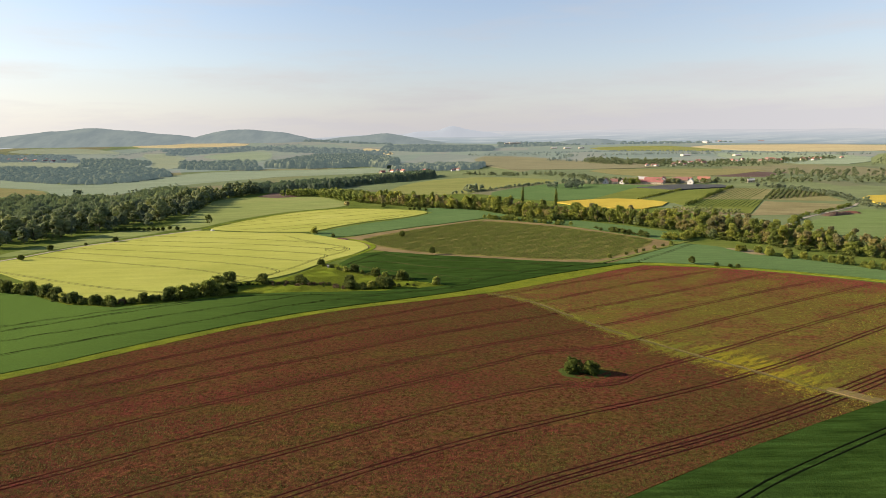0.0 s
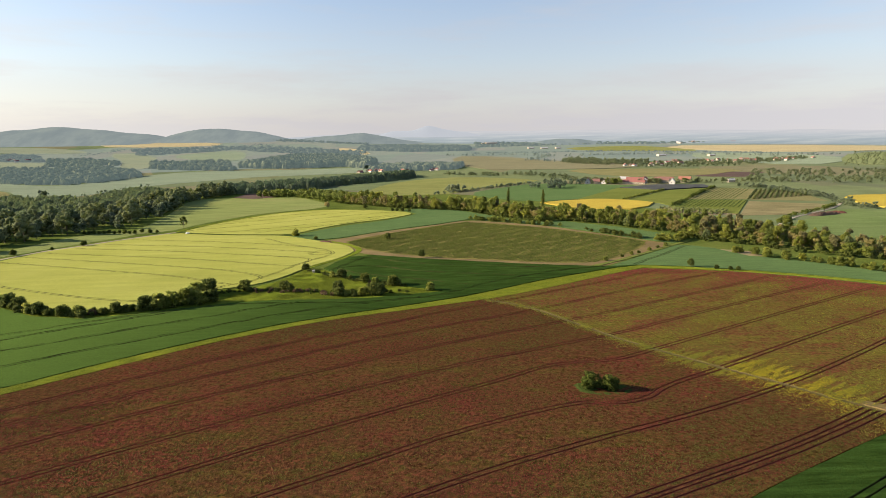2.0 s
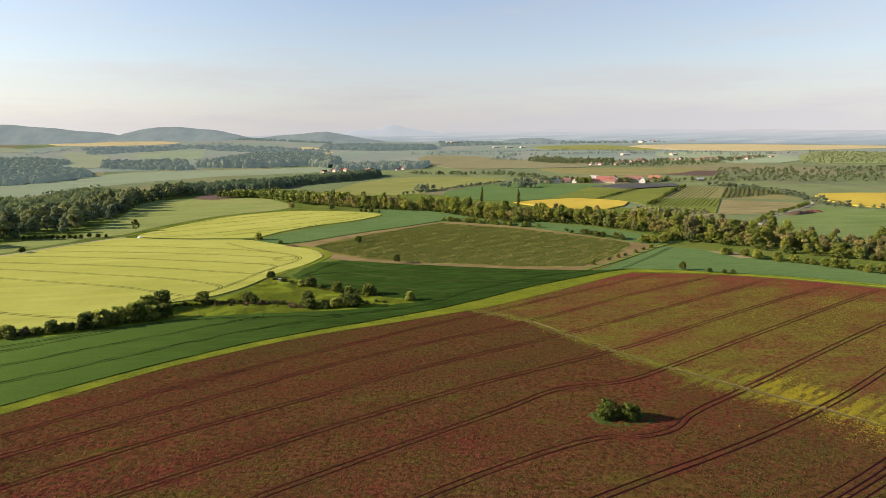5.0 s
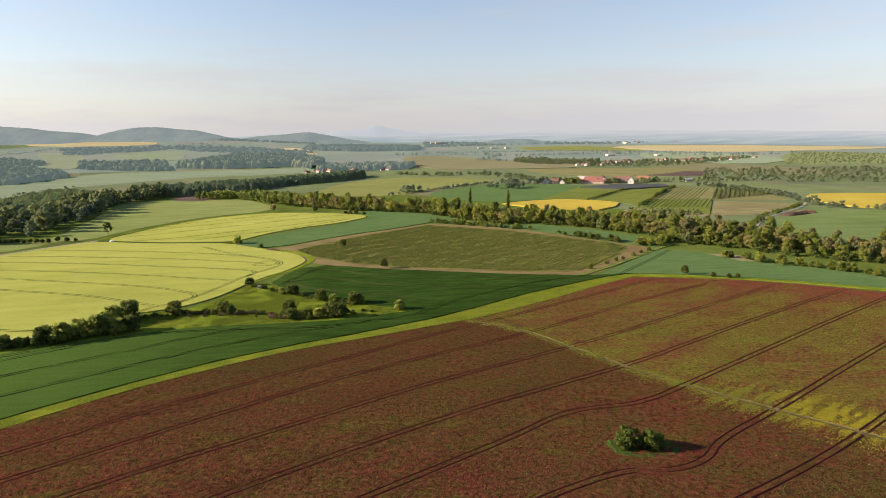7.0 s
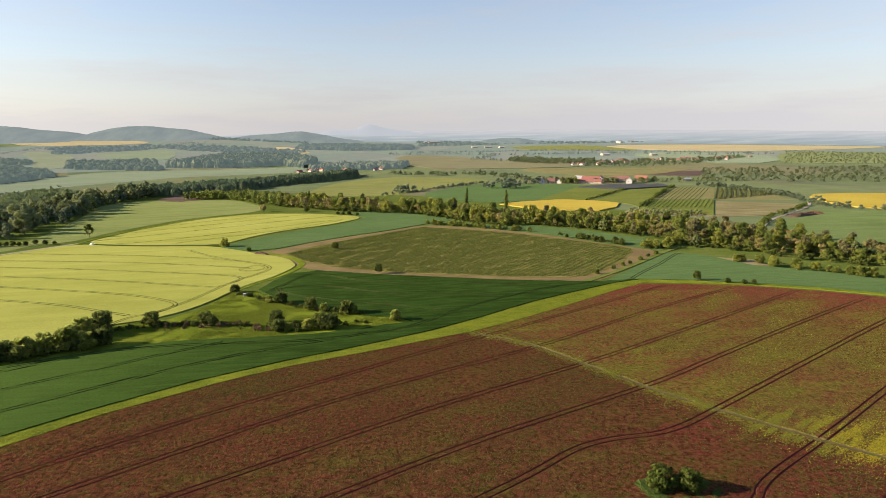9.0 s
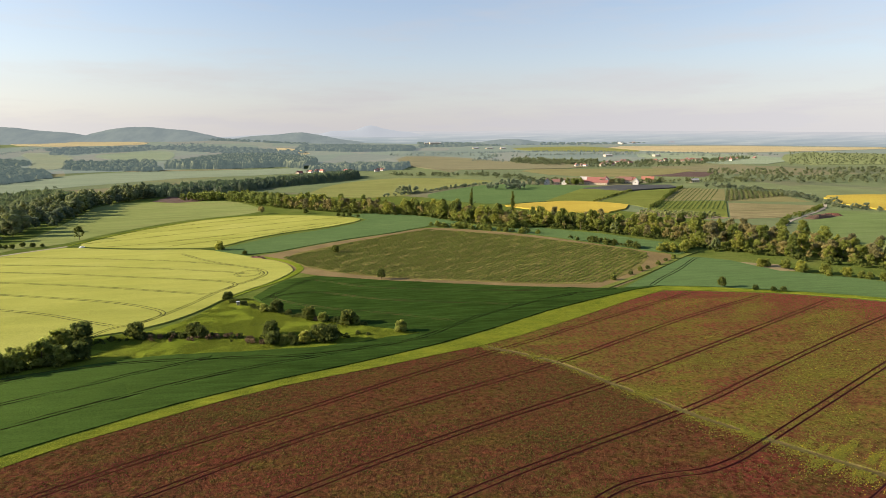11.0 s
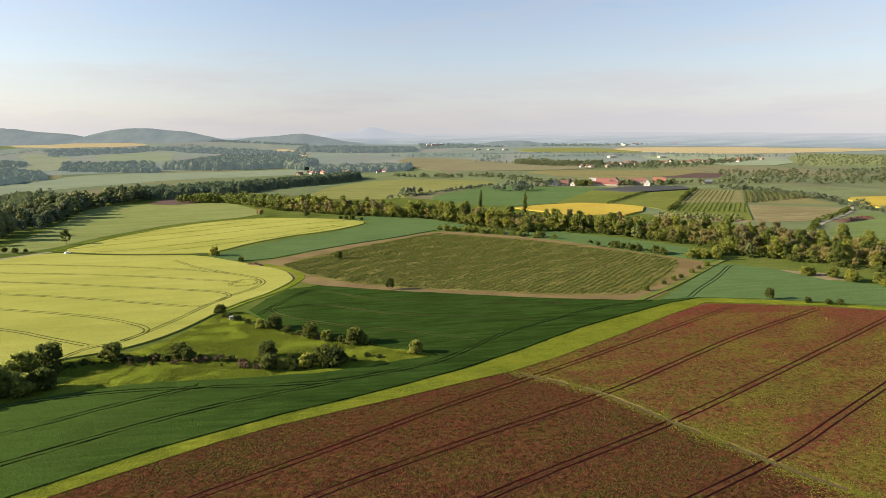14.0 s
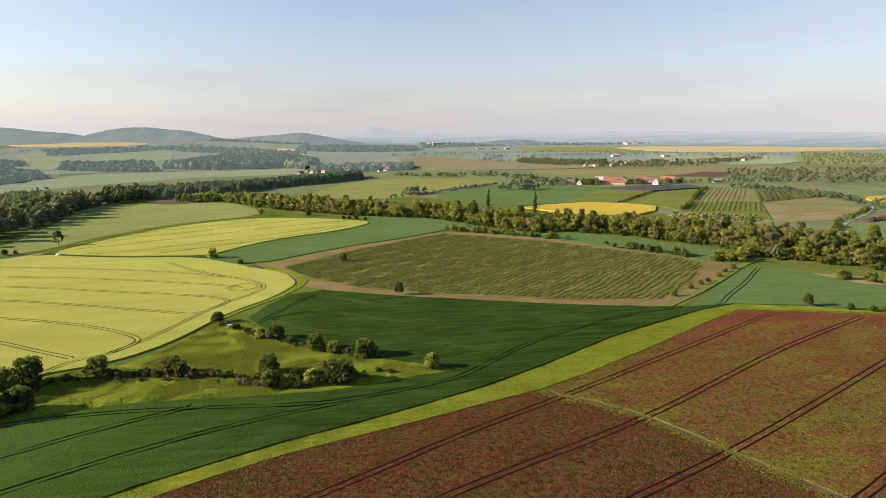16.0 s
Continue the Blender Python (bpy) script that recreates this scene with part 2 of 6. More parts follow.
ORCHARD = leaf_mat("orchard_leaves", (0.11, 0.14, 0.06), (0.14, 0.17, 0.07), (0.17, 0.195, 0.08), 0.5)
PALE = leaf_mat("silver_leaves", (0.15, 0.185, 0.07), (0.20, 0.235, 0.095), (0.25, 0.27, 0.12), 0.4)

# Valley foliage, bluer than near leaves: haze painted into the base colour
HAZED_FRESH = leaf_mat("hazed_linden_leaves", (0.24, 0.29, 0.17), (0.29, 0.335, 0.19), (0.33, 0.365, 0.20), 0.75, sheen=0.25)
HAZED_DEEP = leaf_mat("hazed_oak_leaves", (0.20, 0.255, 0.18), (0.245, 0.30, 0.20), (0.285, 0.33, 0.21), 0.75, sheen=0.25)
SHRUB_SUN = leaf_mat("islet_leaves", (0.05, 0.072, 0.015), (0.085, 0.11, 0.021), (0.13, 0.15, 0.032), 0.35)
REDDISH = leaf_mat("reddish_twigs", (0.13, 0.085, 0.05), (0.165, 0.115, 0.065), (0.18, 0.15, 0.075))
# Farther foliage, again with haze put into the leaf colour
HAZY_LEAVES = leaf_mat("hazed_valley_leaves", (0.20, 0.255, 0.20), (0.25, 0.305, 0.225), (0.30, 0.345, 0.23), 0.8, sheen=0.4, spread=0.07)
HAZED_PLAIN_LEAVES = leaf_mat("hazed_plain_leaves", (0.19, 0.235, 0.14), (0.235, 0.275, 0.155), (0.28, 0.31, 0.165), 0.7, sheen=0.2)
VINE_LEAVES = leaf_mat("vine_leaves", (0.07, 0.11, 0.03), (0.09, 0.14, 0.04), (0.12, 0.16, 0.05))
WEED = leaf_mat("weed_leaves", (0.078, 0.08, 0.02), (0.092, 0.093, 0.022), (0.11, 0.108, 0.025), 0.3)
LIME_WEED = leaf_mat("lime_leaves", (0.15, 0.16, 0.026), (0.18, 0.19, 0.03), (0.215, 0.22, 0.036), 0.3)
MUSTARD = leaf_mat("mustard_petals", (0.24, 0.225, 0.025), (0.34, 0.30, 0.03), (0.44, 0.37, 0.034), 0.3)
CRIMSON = leaf_mat("crimson_petals", (0.155, 0.032, 0.028), (0.17, 0.034, 0.031), (0.19, 0.038, 0.036), 0.3)
OLIVE_WEED = leaf_mat("olive_weed_leaves", (0.122, 0.112, 0.027), (0.138, 0.128, 0.028), (0.155, 0.145, 0.031), 0.3)
SEED_HEADS = leaf_mat("rusty_seed_heads", (0.135, 0.074, 0.033), (0.148, 0.08, 0.035), (0.165, 0.09, 0.039), 0.3)
BRIGHT_CRIMSON = leaf_mat("bright_crimson_petals", (0.21, 0.046, 0.042), (0.235, 0.05, 0.047), (0.26, 0.056, 0.053), 0.3)
BROWN_STEM = leaf_mat("brown_stems", (0.095, 0.048, 0.022), (0.108, 0.053, 0.025), (0.122, 0.06, 0.028), 0.3)
MARGIN_TUFT = leaf_mat("margin_leaves", (0.165, 0.205, 0.021), (0.205, 0.24, 0.024), (0.25, 0.272, 0.029), 0.3)
GRASS_TUFT = leaf_mat("grass_blades", (0.15, 0.20, 0.021), (0.19, 0.235, 0.025), (0.24, 0.275, 0.032), 0.4)
BEAN = leaf_mat("bean_leaves", (0.11, 0.145, 0.032), (0.155, 0.19, 0.042), (0.20, 0.225, 0.055), 0.4)
DARK_GRASS = crop_mat("shaded_grass", (0.05, 0.075, 0.02), (0.07, 0.10, 0.025), (0.10, 0.13, 0.035), patch=0.05)


def backdrop_mat(name, dark, light, haze_glow, scale=0.004):
    """The far distance, with daylight haze painted on as an even emission colour."""
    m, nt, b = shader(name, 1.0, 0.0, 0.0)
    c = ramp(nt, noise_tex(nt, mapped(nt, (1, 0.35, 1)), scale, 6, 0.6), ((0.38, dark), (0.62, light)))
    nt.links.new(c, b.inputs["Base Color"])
    b.inputs["Emission Color"].default_value = (*haze_glow, 1)
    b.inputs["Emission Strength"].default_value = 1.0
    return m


# Emission here imitates haze; these hills and leaves give off no light
HILL = backdrop_mat("hazed_wooded_hill", (0.02, 0.028, 0.024), (0.05, 0.06, 0.046), (0.084, 0.097, 0.100), 0.012)
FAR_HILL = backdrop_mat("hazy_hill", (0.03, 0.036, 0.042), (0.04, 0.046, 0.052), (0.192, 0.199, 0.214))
DISTANT = backdrop_mat("hazed_distant_leaves", (0.03, 0.04, 0.03), (0.06, 0.07, 0.048), (0.046, 0.058, 0.058), 0.03)
FAR_LEAVES = backdrop_mat("hazed_far_leaves", (0.055, 0.066, 0.04), (0.135, 0.145, 0.085), (0.030, 0.040, 0.040), 0.05)


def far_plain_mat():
    """Woods, fields and towns too far to tell apart: long thin streaks, with haze painted in as emission that pales
    towards the horizon.
    """
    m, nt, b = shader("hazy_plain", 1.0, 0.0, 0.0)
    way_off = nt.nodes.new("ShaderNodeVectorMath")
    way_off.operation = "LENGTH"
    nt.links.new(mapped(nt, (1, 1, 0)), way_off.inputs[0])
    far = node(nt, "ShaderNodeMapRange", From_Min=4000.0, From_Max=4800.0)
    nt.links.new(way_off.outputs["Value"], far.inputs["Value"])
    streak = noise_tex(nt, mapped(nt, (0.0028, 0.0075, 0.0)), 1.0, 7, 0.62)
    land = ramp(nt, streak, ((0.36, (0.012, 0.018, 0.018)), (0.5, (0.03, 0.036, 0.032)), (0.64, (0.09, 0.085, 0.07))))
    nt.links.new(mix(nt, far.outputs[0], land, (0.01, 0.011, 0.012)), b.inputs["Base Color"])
    # Haze painted as emission, paler the farther off
    haze_light = ramp(nt, far.outputs[0], ((0.0, (0.112, 0.132, 0.138)), (0.35, (0.148, 0.166, 0.178)), (0.75, (0.195, 0.205, 0.216)), (1.0, (0.222, 0.222, 0.23))))
    nt.links.new(mix(nt, 1.0, haze_light, ramp(nt, streak, ((0.36, (0.92, 0.935, 0.95)), (0.64, (1.04, 1.03, 1.02)))), "MULTIPLY"), b.inputs["Emission Color"])
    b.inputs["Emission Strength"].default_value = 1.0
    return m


FAR_PLAIN = far_plain_mat()


def poppy_mat(name="crimson_field", green=0.0, bloom=1.0):
    """Crimson flowers over brown stems and green leaves, in clouds and in streaks along the drilled rows."""
    m, nt, b = shader(name, 1.0, 0.0, 0.0)
    p = mapped(nt)
    broad = noise_tex(nt, p, 0.016, 5, 0.65)
    streak = noise_tex(nt, mapped(nt, (0.09, 1, 1), -30), 0.35, 4, 0.65)
    clouds = noise_tex(nt, mapped(nt, (0.35, 1, 1), -30), 0.09, 5, 0.65)
    grain = noise_tex(nt, p, 0.8, 6, 0.72)
    tuft = noise_tex(nt, p, 0.45, 4, 0.7)
    red = ramp(nt, broad, ((0.3, (0.138, 0.052, 0.027)), (0.5, (0.124, 0.055, 0.026)), (0.7, (0.165, 0.042, 0.031))))
    c = mix(nt, ramp(nt, streak, ((0.55, (0, 0, 0)), (0.8, (0.55,) * 3))), red, (0.18, 0.032, 0.03))
    c = mix(nt, ramp(nt, tuft, ((0.47 - green, (0, 0, 0)), (0.66 - green, (0.8,) * 3))), c, (0.095 + 0.2 * green, 0.085 + 0.4 * green, 0.02))
    c = mix(nt, ramp(nt, clouds, ((0.52 - green, (0, 0, 0)), (0.68 - green, (0.6,) * 3))), c, (0.105 + 0.8 * green, 0.10 + 1.2 * green, 0.02))
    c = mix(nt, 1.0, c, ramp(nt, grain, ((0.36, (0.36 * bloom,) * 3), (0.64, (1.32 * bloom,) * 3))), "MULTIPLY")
    nt.links.new(c, b.inputs["Base Color"])
    bump(nt, b, grain, 0.45, 0.9)
    return m


# bloom scales the whole colour; the part beyond the path is set brighter
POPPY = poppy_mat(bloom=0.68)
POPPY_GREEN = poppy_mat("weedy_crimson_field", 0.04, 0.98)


def patchwork_mat(name="farmland", haze_light=None, tone=1.0):
    """Farmland seen from far: plots of grass, young corn and fallow, each with its own tone."""
    m, nt, b = shader(name, 1.0, 0.02, 0.0)
    v = node(nt, "ShaderNodeTexVoronoi", Scale=1.0, Randomness=0.9)
    nt.links.new(mapped(nt, (0.0045, 0.0026, 0.0), 18), v.inputs["Vector"])
    plot = nt.nodes.new("ShaderNodeSeparateColor")
    nt.links.new(v.outputs["Color"], plot.inputs[0])
    plots = ramp(nt, plot.outputs[0], ((0.0, (0.105, 0.145, 0.065)), (0.25, (0.145, 0.185, 0.075)), (0.45, (0.12, 0.16, 0.08)), (0.65, (0.17, 0.185, 0.085)), (0.8, (0.18, 0.165, 0.09)), (1.0, (0.10, 0.135, 0.068))))
    p = mapped(nt)
    c = mix(nt, 1.0, plots, ramp(nt, noise_tex(nt, p, 0.02, 6, 0.65), ((0.3, (0.75 * tone,) * 3), (0.7, (1.05 * tone,) * 3))), "MULTIPLY")
    c = mix(nt, 1.0, c, ramp(nt, noise_tex(nt, p, 1.2, 4, 0.7), ((0.3, (0.7,) * 3), (0.7, (1.0,) * 3))), "MULTIPLY")
    nt.links.new(c, b.inputs["Base Color"])
    # Distance haze, painted over the plots as an even emission
    if haze_light:
        b.inputs["Emission Color"].default_value, b.inputs["Emission Strength"].default_value = (*haze_light, 1), 1.0
    return m


# ---- shapes ----
from mathutils.geometry import delaunay_2d_cdt


def mesh_object(name, verts, faces, mats, parent=None, smooth=False):
    me = bpy.data.meshes.new(name)
    me.from_pydata([tuple(v) for v in verts], [], [tuple(f) for f in faces])
    for m in mats:
        me.materials.append(m)
    if smooth:
        me.polygons.foreach_set("use_smooth", [True] * len(me.polygons))
    me.update()
    ob = new(name, me)
    if parent:
        ob.parent = parent
    return ob


def part(name, bm, material, parent, label=""):
    me = bpy.data.meshes.new(name)
    bm.to_mesh(me)
    bm.free()
    me.materials.append(material)
    ob = new(name, me)
    ob.parent = parent
    return tagged(ob, label)


def resample(pts, step, closed=False):
    pts = [np.array(p, float) for p in pts]
    if closed:
        pts = pts + [pts[0]]
    out = []
    for a, b in zip(pts, pts[1:]):
        n = max(1, int(round(np.linalg.norm(b - a) / step)))
        out += [a + (b - a) * i / n for i in range(n)]
    if not closed:
        out.append(pts[-1])
    return np.array(out)


def rounded(pts, closed=False, times=2):
    """Corner cutting, for lines that bend as tractors drive."""
    p = [np.array(q, float) for q in pts]
    for _ in range(times):
        q = []
        pairs = list(zip(p, p[1:] + p[:1])) if closed else list(zip(p, p[1:]))
        for a, b in pairs:
            q += [a * 0.75 + b * 0.25, a * 0.25 + b * 0.75]
        p = q if closed else [p[0]] + q[1:-1] + [p[-1]]
    return p


def inside(pts, poly):
    x, y = pts[:, 0], pts[:, 1]
    res = np.zeros(len(pts), bool)
    px, py = poly[:, 0], poly[:, 1]
    j = len(poly) - 1
    for i in range(len(poly)):
        cross = (py[i] > y) != (py[j] > y)
        res ^= cross & (x < (px[j] - px[i]) * (y - py[i]) / (py[j] - py[i] + 1e-12) + px[i])
        j = i
    return res


def line_distance(pts, line):
    x, y = pts[:, 0].astype(np.float32), pts[:, 1].astype(np.float32)
    d = np.full(len(pts), 1e9, np.float32)
    for a, b in zip(line, line[1:]):
        ux, uy = np.float32(b[0] - a[0]), np.float32(b[1] - a[1])
        px, py = x - np.float32(a[0]), y - np.float32(a[1])
        t = np.clip((px * ux + py * uy) / (ux * ux + uy * uy + np.float32(1e-9)), 0, 1)
        px -= t * ux
        py -= t * uy
        np.minimum(d, px * px + py * py, out=d)
    return np.sqrt(d)


def shifted(line, off):
    tangent = np.gradient(line, axis=0)
    tangent /= np.linalg.norm(tangent, axis=1)[:, None] + 1e-9
    return line + np.stack([-tangent[:, 1], tangent[:, 0]], 1) * off


def field(name, outline, height, mats, label, category="field", tracks=(), strips=(), step=14, soft=1, group="", uneven=0.1):
    """A crop that stands on the ground inside an outline. tracks: lines of paired wheel ruts sunk into it;
    strips: (line, half width) of bare ground. mats: crop, ruts, strips."""
    out = rounded(outline, True, soft) if soft else outline
    ring = resample(out, step * 0.6, True)
    verts = [tuple(p) for p in ring]
    edges = [(i, (i + 1) % len(ring)) for i in range(len(ring))]
    lo, hi = ring.min(0), ring.max(0)
    gx, gy = np.meshgrid(np.arange(lo[0], hi[0], step), np.arange(lo[1], hi[1], step))
    rng = np.random.default_rng(len(name) * 7 + int(abs(lo[0])))
    grid = np.stack([gx.ravel(), gy.ravel()], 1) + rng.uniform(-0.3, 0.3, (gx.size, 2)) * step
    grid = grid[inside(grid, ring)]
    cuts = []
    for line in tracks:
        mid = resample(rounded(line), 5)
        cuts += [(shifted(mid, s * 0.95), 0.19, 0.28) for s in (-1, 1)]
    for line, half in strips:
        cuts.append((resample(rounded(line), 5), half, half + 0.35))
    for mid, inner, outer in cuts:
        if len(grid):
            grid = grid[line_distance(grid, mid) > outer + 0.4]
        for off in (-outer, -inner, inner, outer):
            edge = shifted(mid, off)
            keep = inside(edge, ring)
            for i, p in enumerate(edge):
                if keep[i]:
                    if i and keep[i - 1]:
                        edges.append((len(verts) - 1, len(verts)))
                    verts.append(tuple(p))
    verts += [tuple(p) for p in grid]
    v, e, f, *_ = delaunay_2d_cdt([Vector(p) for p in verts], edges, [list(range(len(ring)))], 1, 0.01)
    p = np.array([tuple(q) for q in v])
    up = height + rng.normal(0, uneven * height, len(p))
    for mid, inner, outer in cuts:
        d = line_distance(p, mid)
        up = np.where(d < inner + 0.06, 0.05, up)
    z = ground_z(p[:, 0], p[:, 1]) + up
    faces = [tuple(q) for q in f]
    n = len(p)
    count = {}
    for q in faces:
        for a, b in zip(q, q[1:] + q[:1]):
            count[(min(a, b), max(a, b))] = count.get((min(a, b), max(a, b)), 0) + 1
    low = {}
    all_verts = [(*p[i], z[i]) for i in range(n)]
    skirts = []
    for q in faces:
        for a, b in zip(q, q[1:] + q[:1]):
            if count[(min(a, b), max(a, b))] == 1:
                for c in (a, b):
                    if c not in low:
                        low[c] = len(all_verts)
                        all_verts.append((p[c][0], p[c][1], z[c] - up[c] - 0.5))
                skirts.append((b, a, low[a], low[b]))
    ob = mesh_object(name, all_verts, faces + skirts, mats)
    cent = np.array([p[list(q)].mean(0) for q in faces])
    slot = np.zeros(len(faces) + len(skirts), int)
    for k, (mid, inner, outer) in enumerate(cuts):
        d = line_distance(cent, mid)
        slot[: len(faces)] = np.where(d < outer + 0.01, 1 if k < 2 * len(tracks) else 2, slot[: len(faces)])
    ob.data.polygons.foreach_set("material_index", slot)
    ob.data.update()
    return tagged(ob, label, category, group, "structure")


# ---- ground ----
def make_ground():
    """One sheet of grassland to the horizon, finer near the camera's way."""
    rings = [0] + [12 * 1.13 ** i for i in range(50)]
    rings = [r for r in rings if r < 500] + list(np.arange(500, 4860, 60.0))
    n = 432
    verts, faces = [(0, 60, gz(0, 60))], []
    for r in rings[1:]:
        a = np.arange(n) * 2 * math.pi / n
        x, y = r * np.sin(a), 60 + r * np.cos(a)
        verts += list(zip(x, y, ground_z(x, y)))
    for j in range(n):
        faces.append((0, 1 + (j + 1) % n, 1 + j))
    for i in range(len(rings) - 2):
        for j in range(n):
            a, b = 1 + i * n + j, 1 + i * n + (j + 1) % n
            faces.append((a, b, b + n, a + n))
    ob = mesh_object("ground", verts, faces, [patchwork_mat()], smooth=True)
    return tagged(ob, "open farmland that rolls out to the horizon", "ground", kind="structure")


make_ground()

field("grassland", [(-700, 380), (-700, -60), (480, -60), (480, 330), (360, 420), (330, 500), (300, 640), (200, 780), (60, 950), (-80, 1050), (-300, 1150), (-560, 1000), (-640, 700)], 0.03,
      [crop_mat("green_verge", (0.09, 0.125, 0.028), (0.12, 0.16, 0.035), (0.16, 0.185, 0.05), patch=0.03, fine=1.0)], "green grass between the fields", "grass", step=16, soft=0, uneven=0.1)
# ---- the near fields ----
TRAMS = [
    [(-152, 162), (-121, 186), (-92, 210), (-54, 238), (-12, 263), (16, 281), (46, 297), (96, 326), (158, 362)],
    [(-160, 142), (-127, 166), (-92, 191), (-53, 218), (-19, 241), (16, 259), (62, 280), (103, 305), (137, 325), (188, 350)],
    [(-145, 130), (-106, 159), (-65, 189), (-29, 209), (16, 235), (72, 260), (111, 281), (155, 305), (215, 338)],
    [(-140, 110), (-104, 135), (-57, 167), (16, 209), (55, 226), (92, 242), (118, 257), (184, 293), (242, 322)],
    [(-130, 92), (-92, 118), (-31, 158), (16, 185), (36, 196), (50, 206), (62, 209), (77, 209), (102, 223), (150, 250), (191, 273), (252, 306)],
    [(-105, 84), (-62, 113), (-16, 139), (16, 159), (55, 176), (68, 173), (79, 177), (86, 185), (116, 201), (165, 230), (255, 280)],
    [(-90, 70), (-23, 112), (16, 135), (52, 151), (91, 166), (128, 184), (159, 202), (205, 231), (265, 265)],
    [(-60, 60), (25, 111), (63, 128), (99, 143), (134, 161), (170, 182), (270, 240)],
    [(-58, 57), (26, 108), (64, 125), (100, 140), (136, 158), (172, 179), (272, 236)],
]
PATH_LINE = [(40, 303), (52, 293), (63, 281), (75, 257), (87, 234), (101, 214), (114, 197), (125, 184), (133, 172), (148, 157)]
RED_EDGE = [(-200, 130), (-170, 163), (-143, 188), (-130, 199), (-115, 213), (-100, 227), (-78, 247), (-55, 262), (-42, 270), (-28, 277),
            (-12, 283), (5, 289), (25, 297), (41, 303), (58, 312), (87, 330), (123, 354), (146, 367)]
RED_FAR = [(167, 361), (198, 350), (223, 334), (246, 316), (275, 290), (300, 265)]
RED_LOW = [(300, 235), (200, 182), (147, 156), (124, 145), (92, 129), (74, 119), (58, 110), (0, 78), (-60, 40), (-140, 20)]
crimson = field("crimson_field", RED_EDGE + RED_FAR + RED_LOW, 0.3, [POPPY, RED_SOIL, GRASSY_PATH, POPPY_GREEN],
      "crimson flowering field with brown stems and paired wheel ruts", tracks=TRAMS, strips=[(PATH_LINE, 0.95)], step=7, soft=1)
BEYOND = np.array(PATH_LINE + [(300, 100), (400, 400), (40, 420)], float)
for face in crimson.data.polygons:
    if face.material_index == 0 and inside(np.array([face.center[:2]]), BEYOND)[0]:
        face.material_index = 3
MARGIN_UP = [(-205, 137), (-175, 169), (-147, 194), (-133, 205), (-119, 219), (-103, 234), (-82, 251), (-58, 268), (-29, 283), (-12, 290), (6, 298), (26, 308),
             (50, 323), (80, 344), (112, 361), (132, 371), (149, 376)]
field("flower_margin", MARGIN_UP + [(170, 370), (201, 356), (228, 340), (254, 321), (282, 296)] + [(280, 293), (251, 317), (226, 336), (199, 352), (167, 363), (147, 369)] + RED_EDGE[::-1][1:], 0.4,
      [MARGIN], "yellow-green flowering strip beside the crimson field", step=6, soft=0)
field("wheat_field", [(300, 234.4), (200, 181.4), (147, 155.4), (124, 144.4), (92, 128.4), (74, 118.4), (58, 109.4), (0, 77.4), (-60, 39.4), (-140, 19.4), (-60, -40), (400, 100), (420, 200)], 0.7, [WHEAT, SHADED_RUTS],
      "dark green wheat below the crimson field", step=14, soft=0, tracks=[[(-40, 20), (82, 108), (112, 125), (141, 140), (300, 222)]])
WHEAT_TRACKS = [
    [(122, 375), (100, 370), (77, 359), (55, 347), (39, 334), (27, 322), (17, 314), (-1, 308), (-17, 304), (-32, 304), (-47, 306), (-78, 308), (-105, 305), (-150, 283), (-200, 250)],
    [(-58, 307), (-64, 304), (-79, 296), (-94, 286), (-140, 258), (-190, 222)],
    [(-15, 303), (-23, 301), (-38, 296), (-54, 289), (-73, 278), (-92, 265), (-140, 232), (-185, 196)],
    [(-54, 381), (-49, 395), (-43, 409), (-36, 426), (-30, 431), (-16, 418), (0, 405), (25, 395), (53, 388), (85, 379)],
    [(-47, 392), (-43, 397), (-27, 402), (-1, 382), (22, 371), (47, 364), (64, 357)],
    [(-48, 397), (-45, 387), (-19, 366), (2, 356), (19, 347), (33, 337)],
    [(-110, 300), (-130, 288), (-165, 264), (-205, 234)],
]
GRASS_LOOP = [(-260, 342), (-225, 330), (-200, 317), (-180, 306), (-160, 302), (-135, 308), (-120, 322), (-112, 340), (-101, 344), (-90, 346), (-82, 356), (-77, 369), (-70, 393), (-60, 396),
              (-54, 387), (-38, 363), (-21, 349), (-3, 337), (12, 328), (20, 322), (7, 319), (-5, 315), (-23, 312), (-42, 312), (-60, 313), (-79, 313), (-98, 308), (-120, 300), (-135, 293),
              (-157, 288), (-185, 295), (-221, 320), (-262, 335)]
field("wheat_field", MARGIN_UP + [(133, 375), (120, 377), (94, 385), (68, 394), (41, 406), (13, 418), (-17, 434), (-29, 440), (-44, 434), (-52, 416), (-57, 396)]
      + GRASS_LOOP[15:], 0.7, [WHEAT, SHADED_RUTS], "dark green winter wheat with curving wheel ruts", tracks=WHEAT_TRACKS, step=9, soft=0)
field("grass_bank", GRASS_LOOP, 0.35, [GRASS], "sunlit rough grass between the shrubs", "grass", step=5, soft=0, uneven=0.5)
YEL_LOW = [(-44, 455), (-52, 431), (-64, 413), (-71, 397), (-78, 375), (-86, 360), (-95, 351), (-102, 347), (-113, 343), (-124, 326), (-136, 311), (-150, 306), (-165, 305), (-180, 309), (-200, 321), (-228, 343),
           (-256, 363), (-291, 391), (-340, 425)]
